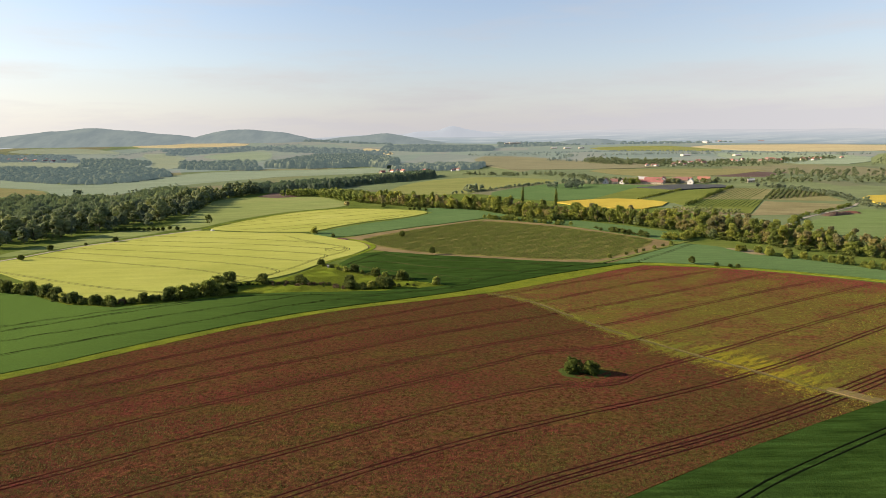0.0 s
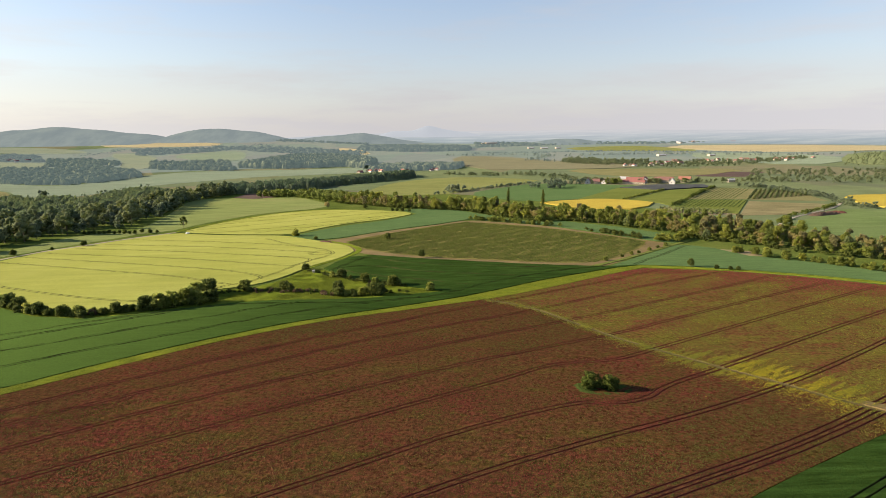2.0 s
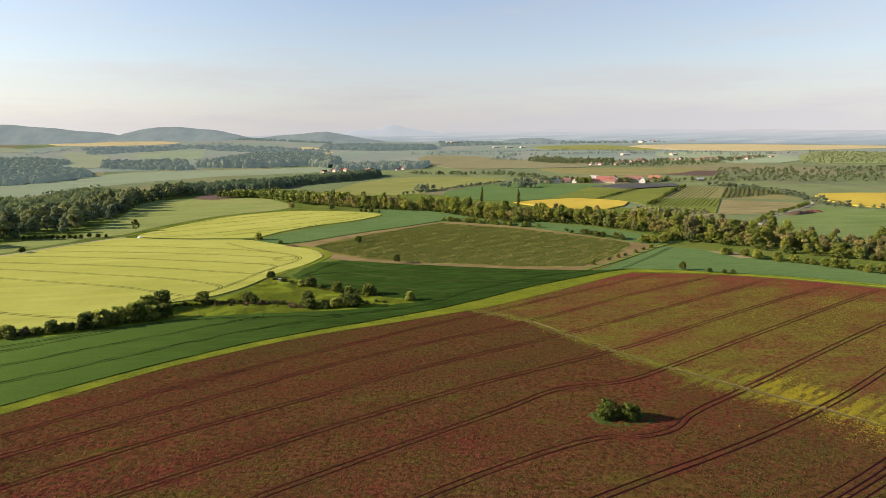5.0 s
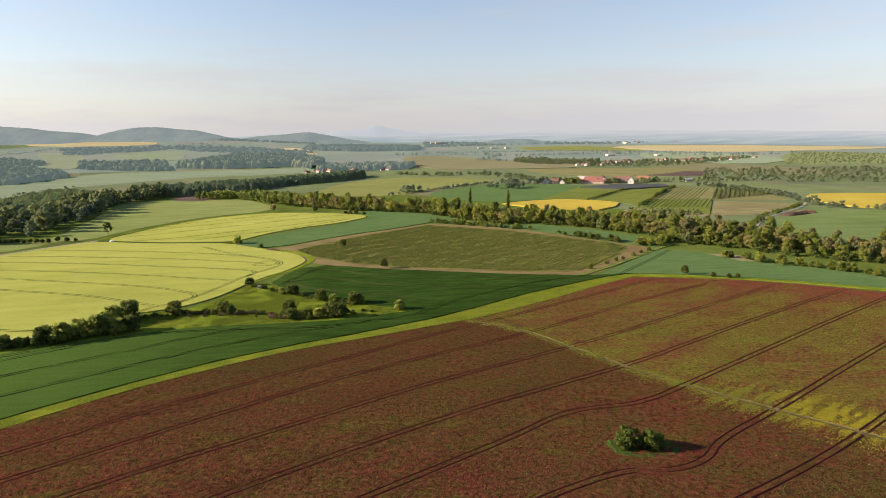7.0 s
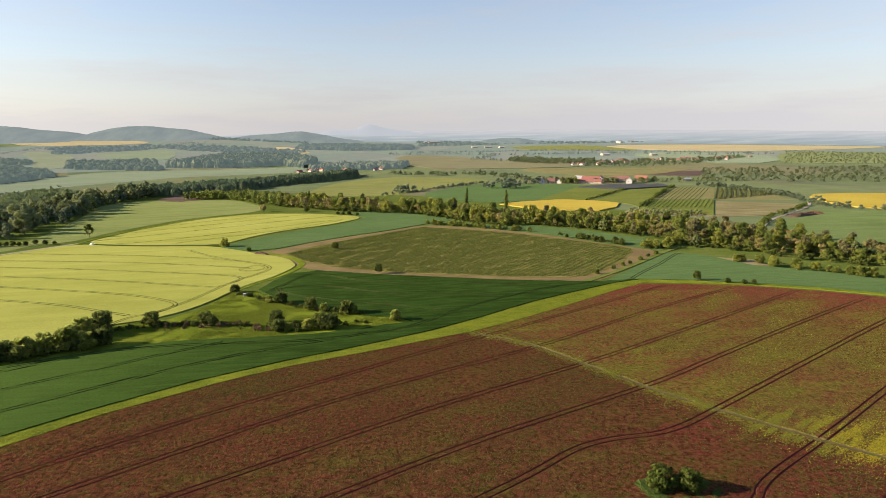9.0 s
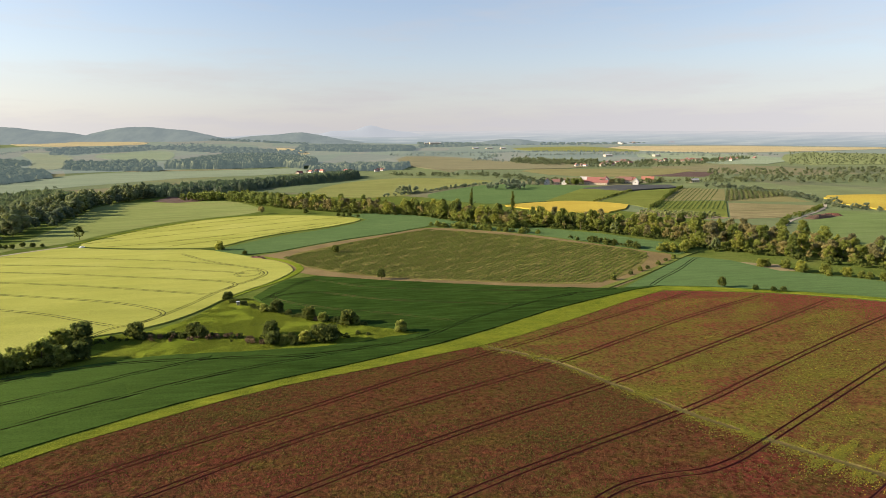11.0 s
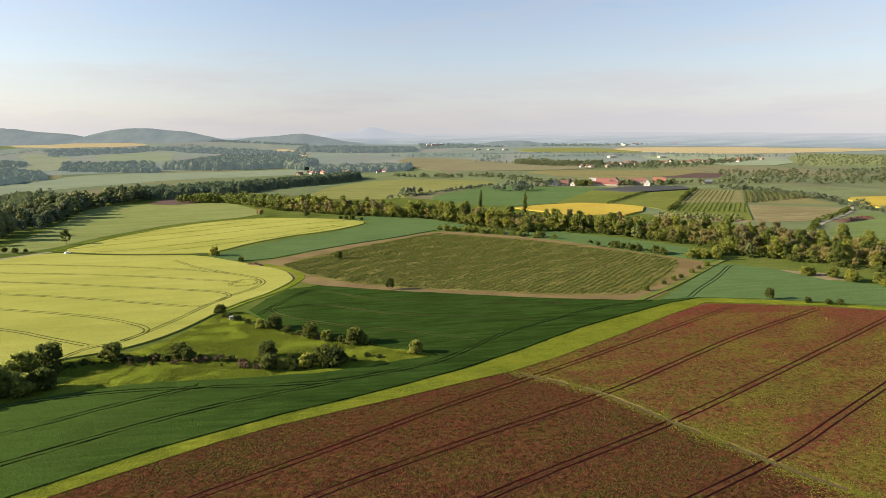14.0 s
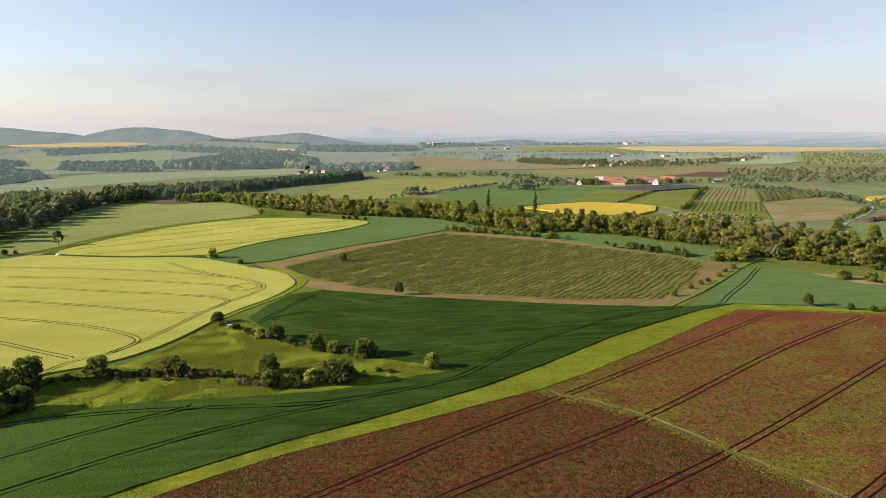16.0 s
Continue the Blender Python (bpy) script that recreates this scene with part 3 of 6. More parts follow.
BARLEY_TRACKS = [
    [(-300, 398), (-231, 358), (-180, 332), (-140, 318), (-122, 322), (-114, 338), (-108, 355), (-99, 358), (-94, 367), (-86, 386), (-80, 406), (-72, 426), (-64, 438), (-59, 450), (-60, 461), (-70, 473), (-85, 486), (-108, 508), (-130, 538)],
    [(-310, 456), (-255, 433), (-201, 408), (-151, 386), (-127, 369), (-110, 358)],
    [(-306, 477), (-246, 453), (-193, 431), (-165, 419), (-137, 407), (-114, 394), (-99, 382), (-93, 375), (-93, 369), (-98, 361)],
    [(-295, 492), (-232, 471), (-184, 454), (-153, 442), (-122, 427), (-93, 413), (-83, 408), (-78, 412)],
    [(-283, 513), (-204, 489), (-169, 476), (-135, 461), (-104, 449), (-82, 439), (-73, 432), (-71, 425), (-76, 416)],
    [(-269, 532), (-201, 512), (-148, 494), (-113, 478), (-80, 463), (-70, 456)],
    [(-77, 455), (-74, 464), (-67, 465), (-61, 458), (-64, 450), (-72, 448), (-77, 453)],
    [(-257, 556), (-184, 533), (-121, 508), (-84, 485)],
]
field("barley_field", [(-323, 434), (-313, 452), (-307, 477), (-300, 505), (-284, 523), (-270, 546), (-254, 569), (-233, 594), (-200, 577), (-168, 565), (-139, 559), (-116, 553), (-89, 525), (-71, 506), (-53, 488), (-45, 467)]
      + YEL_LOW, 0.55, [BARLEY, SHADED_RUTS], "bright yellow-green barley with curving wheel ruts", tracks=BARLEY_TRACKS, step=10, soft=1, uneven=0.03)
field("barley_field", [(-229, 600), (-221, 635), (-205, 683), (-183, 723), (-161, 749), (-121, 772), (-83, 763), (-45, 746), (-11, 719), (0, 698), (-13, 674), (-37, 648), (-66, 630), (-91, 600), (-107, 568), (-116, 560), (-141, 566),
      (-170, 572), (-203, 586)], 0.55, [BARLEY, SHADED_RUTS], "pale yellow-green barley behind a dark ditch", step=14, uneven=0.03,
      tracks=[[(-200, 588), (-182, 588), (-149, 605), (-114, 627), (-74, 655), (-30, 685)], [(-150, 576), (-109, 603), (-71, 629), (-24, 678)], [(-218, 612), (-178, 633), (-123, 668), (-70, 703), (-20, 722)],
              [(-210, 650), (-160, 682), (-100, 722), (-60, 748)], [(-200, 690), (-150, 722), (-105, 755)]])
field("mown_meadow", [(-290, 587), (-282, 628), (-313, 786), (-366, 999), (-309, 1016), (-259, 977), (-234, 991), (-186, 986), (-137, 890), (-114, 823), (-134, 786), (-155, 776), (-190, 752), (-214, 706), (-233, 662), (-240, 620), (-256, 602)],
      0.15, [MEADOW], "smooth light green meadow beside the wood", step=25)
field("ploughed_plot", [(-303, 1018), (-303, 1101), (-257, 1085), (-222, 1022), (-234, 994), (-259, 980)], 0.2, [PLOUGHED], "small dark ploughed plot at the wood's edge", step=25, soft=0)
field("grass_strip", [(-336, 449), (-318, 492), (-295, 540), (-265, 592), (-280, 630), (-327, 601), (-337, 523), (-352, 472)], 0.2, [MEADOW], "narrow strip of grass below the wood", "grass", step=15)
field("young_wheat_field", [(-110, 548), (-89, 584), (-64, 614), (-36, 636), (-9, 666), (4, 697), (-15, 741), (20, 758), (61, 703), (90, 650), (56, 628), (23, 600), (-12, 577), (-39, 555), (-64, 530), (-84, 524)],
      0.4, [WHEAT_BLUE], "smooth blue-green young wheat", step=20, soft=0)
field("bean_field", [(-76, 518), (-62, 527), (-39, 552), (-12, 574), (23, 597), (56, 625), (81, 609), (125, 570), (159, 520), (186, 473), (202, 452), (171, 421), (130, 380), (120, 379), (94, 387), (68, 396), (41, 408), (13, 420), (-17, 436), (-30, 444), (-48, 462), (-64, 492)],
      0.08, [SOIL], "brown field edge of dry bare soil", step=14)
field("bean_bed", [(-60, 510), (-12, 560), (55, 616), (123, 558), (173, 490), (189, 463), (157, 418), (124, 388), (90, 395), (56, 409), (20, 423), (-14, 445), (-40, 472)], 0.14,
      [crop_mat("bean_bed", (0.19, 0.175, 0.055), (0.22, 0.20, 0.065), (0.25, 0.215, 0.08), -47, 0.22, 0.02, contrast=1.0, stretch=0.07)], "weedy olive-brown bed of the bean field", step=12)
field("young_wheat_field", [(130, 377), (160, 406), (202, 445), (212, 440), (222, 428), (231, 396), (249, 380), (268, 358), (282, 335), (330, 300), (284, 297), (255, 322), (229, 341), (202, 357), (171, 371), (149, 377)],
      0.4, [WHEAT_BLUE, SHADED_RUTS], "smooth blue-green young wheat with one pair of ruts", step=14, soft=0,
      tracks=[[(146, 379), (158, 392), (180, 412), (198, 432), (206, 440)]])
field("farm_lane", [(117, 379), (145, 400), (175, 426), (200, 449), (218, 462), (220, 460), (203, 447), (178, 424), (148, 398), (122, 378)], 0.4, [VINES], "grassy strip between two fields", "grass", step=6, soft=0)
field("light_meadow", [(335, 523), (392, 573), (465, 633), (490, 612), (560, 560), (700, 480), (500, 350), (365, 420), (335, 446), (330, 484)], 0.15, [crop_mat("fresh_meadow", (0.14, 0.20, 0.07), (0.17, 0.235, 0.085), (0.19, 0.245, 0.10), 40, 0.1, 0.02)],
      "fresh green meadow beyond the wood", step=30)
field("rape_field", [(163, 769), (196, 787), (250, 795), (278, 769), (297, 734), (277, 697), (248, 673), (215, 689), (189, 709)], 1.2, [RAPE], "bright yellow rape in flower", step=20, soft=0)
field("rape_field", [(547, 752), (600, 755), (651, 735), (760, 700), (650, 560), (529, 603), (504, 627), (510, 666)], 1.2, [RAPE], "bright yellow rape in flower", step=30)
field("young_wheat_field", [(83, 943), (138, 1029), (225, 1129), (303, 1070), (391, 985), (317, 890), (255, 808), (200, 799), (160, 790), (112, 849)], 0.4, [WHEAT_BLUE], "smooth blue-green young wheat before the farm", step=40)
field("vineyard", [(221, 804), (272, 778), (374, 899), (328, 962)], 0.5, [VINES], "dark green planted slope before the farm", step=30, soft=0)
field("vineyard", [(276, 772), (303, 728), (303, 697), (350, 766), (417, 864), (462, 920), (378, 897)], 0.5, [VINES], "green planted slope with fine rows", step=30, soft=0)
field("dry_slope", [(466, 927), (506, 878), (424, 748), (351, 767)], 0.2, [DRY_VINES], "dry grey-green slope", step=30, soft=0)
field("vineyard", [(346, 759), (417, 736), (338, 610), (295, 685)], 0.5, [VINES], "green slope with fine planted rows", step=30, soft=0)
field("dry_slope", [(411, 722), (451, 692), (486, 667), (386, 596), (332, 598), (342, 612)], 0.2, [TAN_GRASS], "dry brownish grass slope", step=30, soft=0)
field("orchard_floor", [(502, 868), (538, 845), (499, 703), (421, 736)], 0.1, [DRY_VINES], "pale grass under the orchard rows", step=30, soft=0)
field("light_meadow", [(-88, 1012), (-65, 1246), (14, 1389), (118, 1436), (259, 1237), (219, 1149), (101, 1036), (40, 923)], 0.2, [LIGHT_MEADOW], "yellow-green meadow beyond the stream wood", step=60)
field("fallow_field", [(149, 1791), (140, 2665), (361, 2583), (508, 2181), (699, 1857), (596, 1631), (382, 1652)], 1.0, [FALLOW], "brownish fallow field far off", step=120)
field("distant_field", [(388, 1647), (609, 1584), (834, 1453), (560, 1195), (413, 1277)], 0.3, [DRY_VINES], "olive-green field behind the farm", step=80)
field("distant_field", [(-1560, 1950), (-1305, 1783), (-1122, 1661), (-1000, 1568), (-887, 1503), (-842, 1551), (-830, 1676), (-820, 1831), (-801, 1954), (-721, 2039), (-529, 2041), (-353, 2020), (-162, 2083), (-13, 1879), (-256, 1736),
      (-445, 1721), (-521, 1604), (-613, 1462), (-632, 1277), (-620, 1142), (-666, 1127), (-757, 1177), (-895, 1362), (-1078, 1472), (-1500, 1700)], 0.3, [HAZED_WHEAT], "long grey-green field beyond the valley wood", step=80)
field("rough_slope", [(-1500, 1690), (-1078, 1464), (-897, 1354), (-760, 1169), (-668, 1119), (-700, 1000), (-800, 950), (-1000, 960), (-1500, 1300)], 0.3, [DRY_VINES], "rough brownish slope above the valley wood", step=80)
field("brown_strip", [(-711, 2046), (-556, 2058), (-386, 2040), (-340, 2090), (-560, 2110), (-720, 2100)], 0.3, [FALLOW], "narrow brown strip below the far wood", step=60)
field("distant_field", [(-1733, 2376), (-1405, 2313), (-1480, 2560), (-1591, 2663), (-1881, 2798), (-2103, 2887), (-2300, 2800)], 1.0, [HAZED_GRASS], "pale yellow-green field before the far village", step=150)
field("distant_field", [(-2523, 3473), (-1955, 3332), (-1719, 3359), (-2100, 3640), (-2500, 3700)], 1.0, [HAZED_GRASS], "pale tan strip of field below the hills", step=150)
field("distant_field", [(-1092, 2251), (-960, 2230), (-1120, 2627), (-1250, 3000), (-1500, 3300), (-1640, 3300), (-1325, 2789), (-1180, 2480)], 1.0, [HAZED_GRASS], "light green field that climbs between far woods", step=150)
field("distant_field", [(-954, 2700), (-755, 2600), (-800, 2900), (-939, 3372), (-1154, 3267), (-1222, 3053)], 1.0, [HAZED_WHEAT], "pale green field far off", step=150)
field("distant_field", [(-457, 3462), (-343, 3108), (-213, 2925), (-270, 3272), (-387, 3496)], 1.0, [HAZED_RAPE], "narrow pale field far off", step=120)
field("rape_field", [(-1960, 3800), (-1600, 3860), (-1180, 3800), (-1180, 3640), (-1750, 3600)], 1.2, [HAZED_RAPE], "pale yellow rape far off below the hills", step=150)
field("rape_field", [(1328, 3400), (1968, 3373), (2308, 3111), (2783, 2811), (2055, 2588), (1611, 2544), (1374, 2748)], 1.2, [HAZED_RAPE], "broad pale yellow rape field far off", step=150)
field("distant_field", [(798, 3329), (1145, 3453), (1320, 3400), (1370, 2760), (1080, 2844), (818, 2996)], 1.0, [LIGHT_MEADOW], "pale yellow-green field far off", step=150)
field("green_rise", [(1110, 1590), (1438, 1460), (1850, 1380), (2550, 2100), (2083, 2290), (1895, 2580)], 0.6, [crop_mat("orchard_grass", (0.13, 0.165, 0.08), (0.155, 0.19, 0.088), (0.18, 0.205, 0.095), 35, 0.06, 0.006, sheen=0.05)], "green planted rise at the edge of the plain", step=100)
field("distant_field", [(1110, 2550), (1387, 2600), (1622, 2262), (1175, 1626), (992, 1720)], 1.0, [HAZED_WHEAT], "green field beyond the village", step=120)

# ---- trees ----
ICO = {}


def ico(sub):
    if sub not in ICO:
        bm = bmesh.new()
        bmesh.ops.create_icosphere(bm, subdivisions=sub, radius=1)
        ICO[sub] = (np.array([tuple(v.co) for v in bm.verts]), np.array([[v.index for v in f.verts] for f in bm.faces]))
        bm.free()
    return ICO[sub]


def crown_arrays(rng, height, width, low, lobes, leaves, leaf, sub=2, shape="round", core=0.78):
    """Boughs of leaf sprays round an uneven core; the sprays face outwards, overlap and leave gaps in the outline."""
    verts, faces, n = [], [], 0
    base_v, base_f = ico(sub)
    for k in range(lobes):
        u = rng.uniform(0, 1)
        if shape == "column":
            z = low + (height - low) * (k + 0.5) / lobes
            r = width * 0.5 * math.sin(math.pi * min(0.97, 0.18 + 0.8 * (k + 0.5) / lobes)) ** 0.6
            c = np.array([*rng.normal(0, 0.1 * width, 2), z])
            size = np.array([r, r, (height - low) / lobes * 1.1])
        else:
            z = low + (height - low) * (0.12 + 0.76 * u)
            reach = width * 0.5 * (1 - 0.8 * abs(u - 0.36)) * 0.8
            a = rng.uniform(0, 2 * math.pi)
            d = reach * math.sqrt(rng.uniform(0.05, 1))
            c = np.array([d * math.cos(a), d * math.sin(a), z])
            size = np.array([1, 1, 0.9]) * width * rng.uniform(0.7, 1.2) * (0.5 / lobes ** 0.42)
        bumps = 1 + rng.normal(0, 0.2 if sub == 1 else 0.11, len(base_v))
        v = base_v * bumps[:, None] * size * core + c
        v[:, 2] = np.maximum(v[:, 2], low * 0.6)
        verts.append(v)
        faces.append(base_f + n)
        n += len(v)
        m = leaves // lobes
        way = rng.normal(0, 1, (m, 3))
        way /= np.linalg.norm(way, axis=1)[:, None]
        mid = c + way * size * rng.uniform(0.8, 1.4, (m, 1))
        mid[:, 2] = np.maximum(mid[:, 2], low * 0.5)
        side = np.cross(way, rng.normal(0, 1, (m, 3)))
        side /= np.linalg.norm(side, axis=1)[:, None] + 1e-9
        other = np.cross(way, side)
        tri = np.empty((m, 3, 3))
        for q in range(3):
            turn = 2 * math.pi * q / 3 + rng.uniform(-0.5, 0.5, (m, 1))
            tri[:, q] = mid + leaf * rng.uniform(1.0, 2.0, (m, 1)) * (side * np.cos(turn) + other * np.sin(turn)) + rng.normal(0, 0.3 * leaf, (m, 3))
        verts.append(tri.reshape(-1, 3))
        faces.append(np.arange(3 * m).reshape(-1, 3) + n)
        n += 3 * m
    return np.concatenate(verts), np.concatenate(faces)


def trunk_mesh(rng, height, radius, low, limbs=4):
    verts, faces = [], []

    def tube(a, b, ra, rb):
        a, b = np.array(a, float), np.array(b, float)
        w = (b - a) / np.linalg.norm(b - a)
        s = np.cross(w, [0.3, 1, 0.2])
        s /= np.linalg.norm(s)
        t = np.cross(w, s)
        k = len(verts)
        for c, r in ((a, ra), (b, rb)):
            for i in range(6):
                q = i * math.pi / 3
                verts.append(c + r * (math.cos(q) * s + math.sin(q) * t))
        for i in range(6):
            j = (i + 1) % 6
            faces.append((k + i, k + j, k + 6 + j, k + 6 + i))

    top = (rng.normal(0, 0.2), rng.normal(0, 0.2), height * 0.72)
    tube((0, 0, -0.4), (top[0] * 0.5, top[1] * 0.5, low), radius, radius * 0.75)
    tube((top[0] * 0.5, top[1] * 0.5, low), top, radius * 0.75, radius * 0.25)
    for i in range(limbs):
        a = rng.uniform(0, 6.28)
        z = low + rng.uniform(0, 0.3) * height
        tube((0, 0, z), (math.cos(a) * height * 0.22, math.sin(a) * height * 0.22, z + height * 0.2), radius * 0.4, radius * 0.12)
    return verts, faces


def tree(name, seed, height, width, low, lobes, leaves, leaf, mat, label, category="tree", group="", shape="round", sub=1, core=0.72):
    """A plant with its trunk and crown, standing at the origin."""
    rng = np.random.default_rng(seed)
    top = tagged(new(name), label, category, group)
    tv, tf = trunk_mesh(rng, height, 0.022 * height, low)
    mesh_object("trunk", tv, tf, [BARK], top)
    cv, cf = crown_arrays(rng, height, width, low, lobes, leaves, leaf, sub, shape, core)
    mesh_object("crown", cv, cf, [mat], top, smooth=True)
    return top


class Stand:
    """Places a set of model plants: each model is used once itself, then copied."""

    def __init__(self, models):
        self.models, self.used = models, set()

    def put(self, k, x, y, size=1.0, turn=0.0):
        ob = self.models[k]
        m = pose(x, y, gz(x, y) - 0.05, 0, 0, turn) @ Matrix.Diagonal((size, size, size, 1))
        if k in self.used:
            return copy_thing(ob, m)
        self.used.add(k)
        ob.matrix_basis = m
        return ob


def along(line, u):
    line = np.array(line, float)
    seg = np.linalg.norm(np.diff(line, axis=0), axis=1)
    acc = np.concatenate([[0], np.cumsum(seg)]) / seg.sum()
    return np.array([np.interp(u, acc, line[:, 0]), np.interp(u, acc, line[:, 1])])


def spots(rng, front, back, count, gap):
    """Scattered places between two lines, no two nearer than gap."""
    u, v = rng.uniform(0, 1, count * 12), rng.uniform(0, 1, count * 12)
    cand = (along(front, u) * (1 - v) + along(back, u) * v).T
    out = np.empty((count, 2))
    n = 0
    for p in cand:
        if n == 0 or ((out[:n] - p) ** 2).sum(1).min() > gap * gap:
            out[n] = p
            n += 1
            if n >= count:
                break
    return list(out[:n])


rng = np.random.default_rng(11)
STREAM = "trees of the stream wood"
stream = Stand([
    tree("ash_tree", 1, 17, 11, 1.5, 30, 1700, 0.36, FRESH, "tall ash in fresh spring green in the stream wood", group=STREAM),
    tree("ash_tree", 2, 15, 12, 1.2, 30, 1700, 0.36, FRESH, "spreading ash in fresh spring green in the stream wood", group=STREAM),
    tree("alder_tree", 3, 18, 10, 1.8, 30, 1700, 0.36, DEEP, "tall dark green alder in the stream wood", group=STREAM),
    tree("budding_tree", 4, 15, 10, 1.0, 30, 1700, 0.36, BUDDING, "brownish budding tree, still thin in leaf", group=STREAM),
    tree("budding_tree", 5, 16, 10, 1.2, 30, 1700, 0.36, BUDDING, "grey-brown tree just coming into leaf", group=STREAM),
    tree("willow_tree", 6, 13, 11, 0.8, 30, 1700, 0.36, PALE, "pale silvery green willow by the stream", group=STREAM),
])
W1_FRONT = [(-110, 862), (-21, 768), (30, 730), (66, 706), (90, 655), (126, 598), (154, 598), (176, 574), (198, 550), (210, 524), (226, 502), (232, 460), (246, 456), (256, 438), (266, 418), (284, 395), (312, 365), (380, 310)]
W1_BACK = [(-110, 925), (-24, 830), (34, 768), (94, 715), (135, 668), (186, 622), (232, 590), (262, 552), (285, 512), (305, 472), (322, 438), (345, 405), (440, 330)]
for n, p in enumerate(spots(rng, W1_FRONT, W1_BACK, 300, 5.6)):
    k = int(rng.choice(6, p=[0.25, 0.2, 0.12, 0.18, 0.15, 0.10] if p[0] > 190 else [0.24, 0.2, 0.22, 0.17, 0.1, 0.07]))
    stream.put(k, *p, rng.uniform(0.66, 1.08), rng.uniform(0, 360))
poplars = Stand([tree("poplar", 21, 25, 4.0, 2.0, 10, 600, 0.4, SHRUB, "dark slender columnar poplar above the stream wood", group="columnar poplars", shape="column")])
for x, y, s in ((142, 652, 1.05), (112, 706, 0.98)):
    poplars.put(0, x, y, s, x)
VALLEY = "trees of the valley wood"
valley = Stand([
    tree("linden_tree", 31, 22, 18, 0.9, 30, 900, 0.34, HAZED_FRESH, "large round linden in spring green at the wood's edge", group=VALLEY, sub=2, core=1.0),
    tree("oak_tree", 32, 20, 17, 0.9, 30, 900, 0.34, HAZED_DEEP, "large dark green oak of the valley wood", group=VALLEY, sub=2, core=1.0),
    tree("oak_tree", 33, 18, 15, 0.9, 30, 900, 0.34, HAZED_DEEP, "dark green oak of the valley wood", group=VALLEY, sub=2, core=1.0),
    tree("linden_tree", 34, 19, 16, 0.9, 30, 900, 0.34, PALE, "pale green linden among darker trees", group=VALLEY, sub=2, core=1.0),
])
W2_FRONT = [(-440, 440), (-374, 500), (-364, 530), (-344, 574), (-322, 616), (-304, 640), (-298, 670), (-310, 765), (-355, 951), (-340, 1010), (-318, 1105)]
W2_MID = [(-520, 540), (-450, 600), (-425, 660), (-400, 700), (-380, 740), (-370, 800), (-390, 900), (-400, 1010), (-370, 1120)]
for p in spots(rng, W2_FRONT, W2_MID, 190, 8):
    k = int(rng.choice(4, p=[0.38, 0.28, 0.2, 0.14]))
    valley.put(k, *p, rng.uniform(0.75, 1.12), rng.uniform(0, 360))


def woodland(name, places, heights, mat, label, seed, lobes=8, leaves=50, sub=1, wide=0.85):
    """Many trees that cannot be told apart, in one mesh: crowns of lobes and leaf clumps that reach down to the ground."""
    r = np.random.default_rng(seed)
    verts, faces, n = [], [], 0
    models = []
    for _ in range(7):
        models.append(crown_arrays(r, 1.0, wide, 0.1, lobes, leaves, 0.045, sub))
    for (x, y), h in zip(places, heights):
        v, f = models[r.integers(7)]
        a = r.uniform(0, 2 * math.pi)
        c, s = math.cos(a), math.sin(a)
        q = np.stack([v[:, 0] * c - v[:, 1] * s, v[:, 0] * s + v[:, 1] * c, v[:, 2]], 1) * h
        verts.append(q + np.array([x, y, gz(x, y) - 0.04 * h]))
        faces.append(f + n)
        n += len(v)
    ob = mesh_object(name, np.concatenate(verts), np.concatenate(faces), [mat])
    return tagged(ob, label, "trees", kind="stuff")


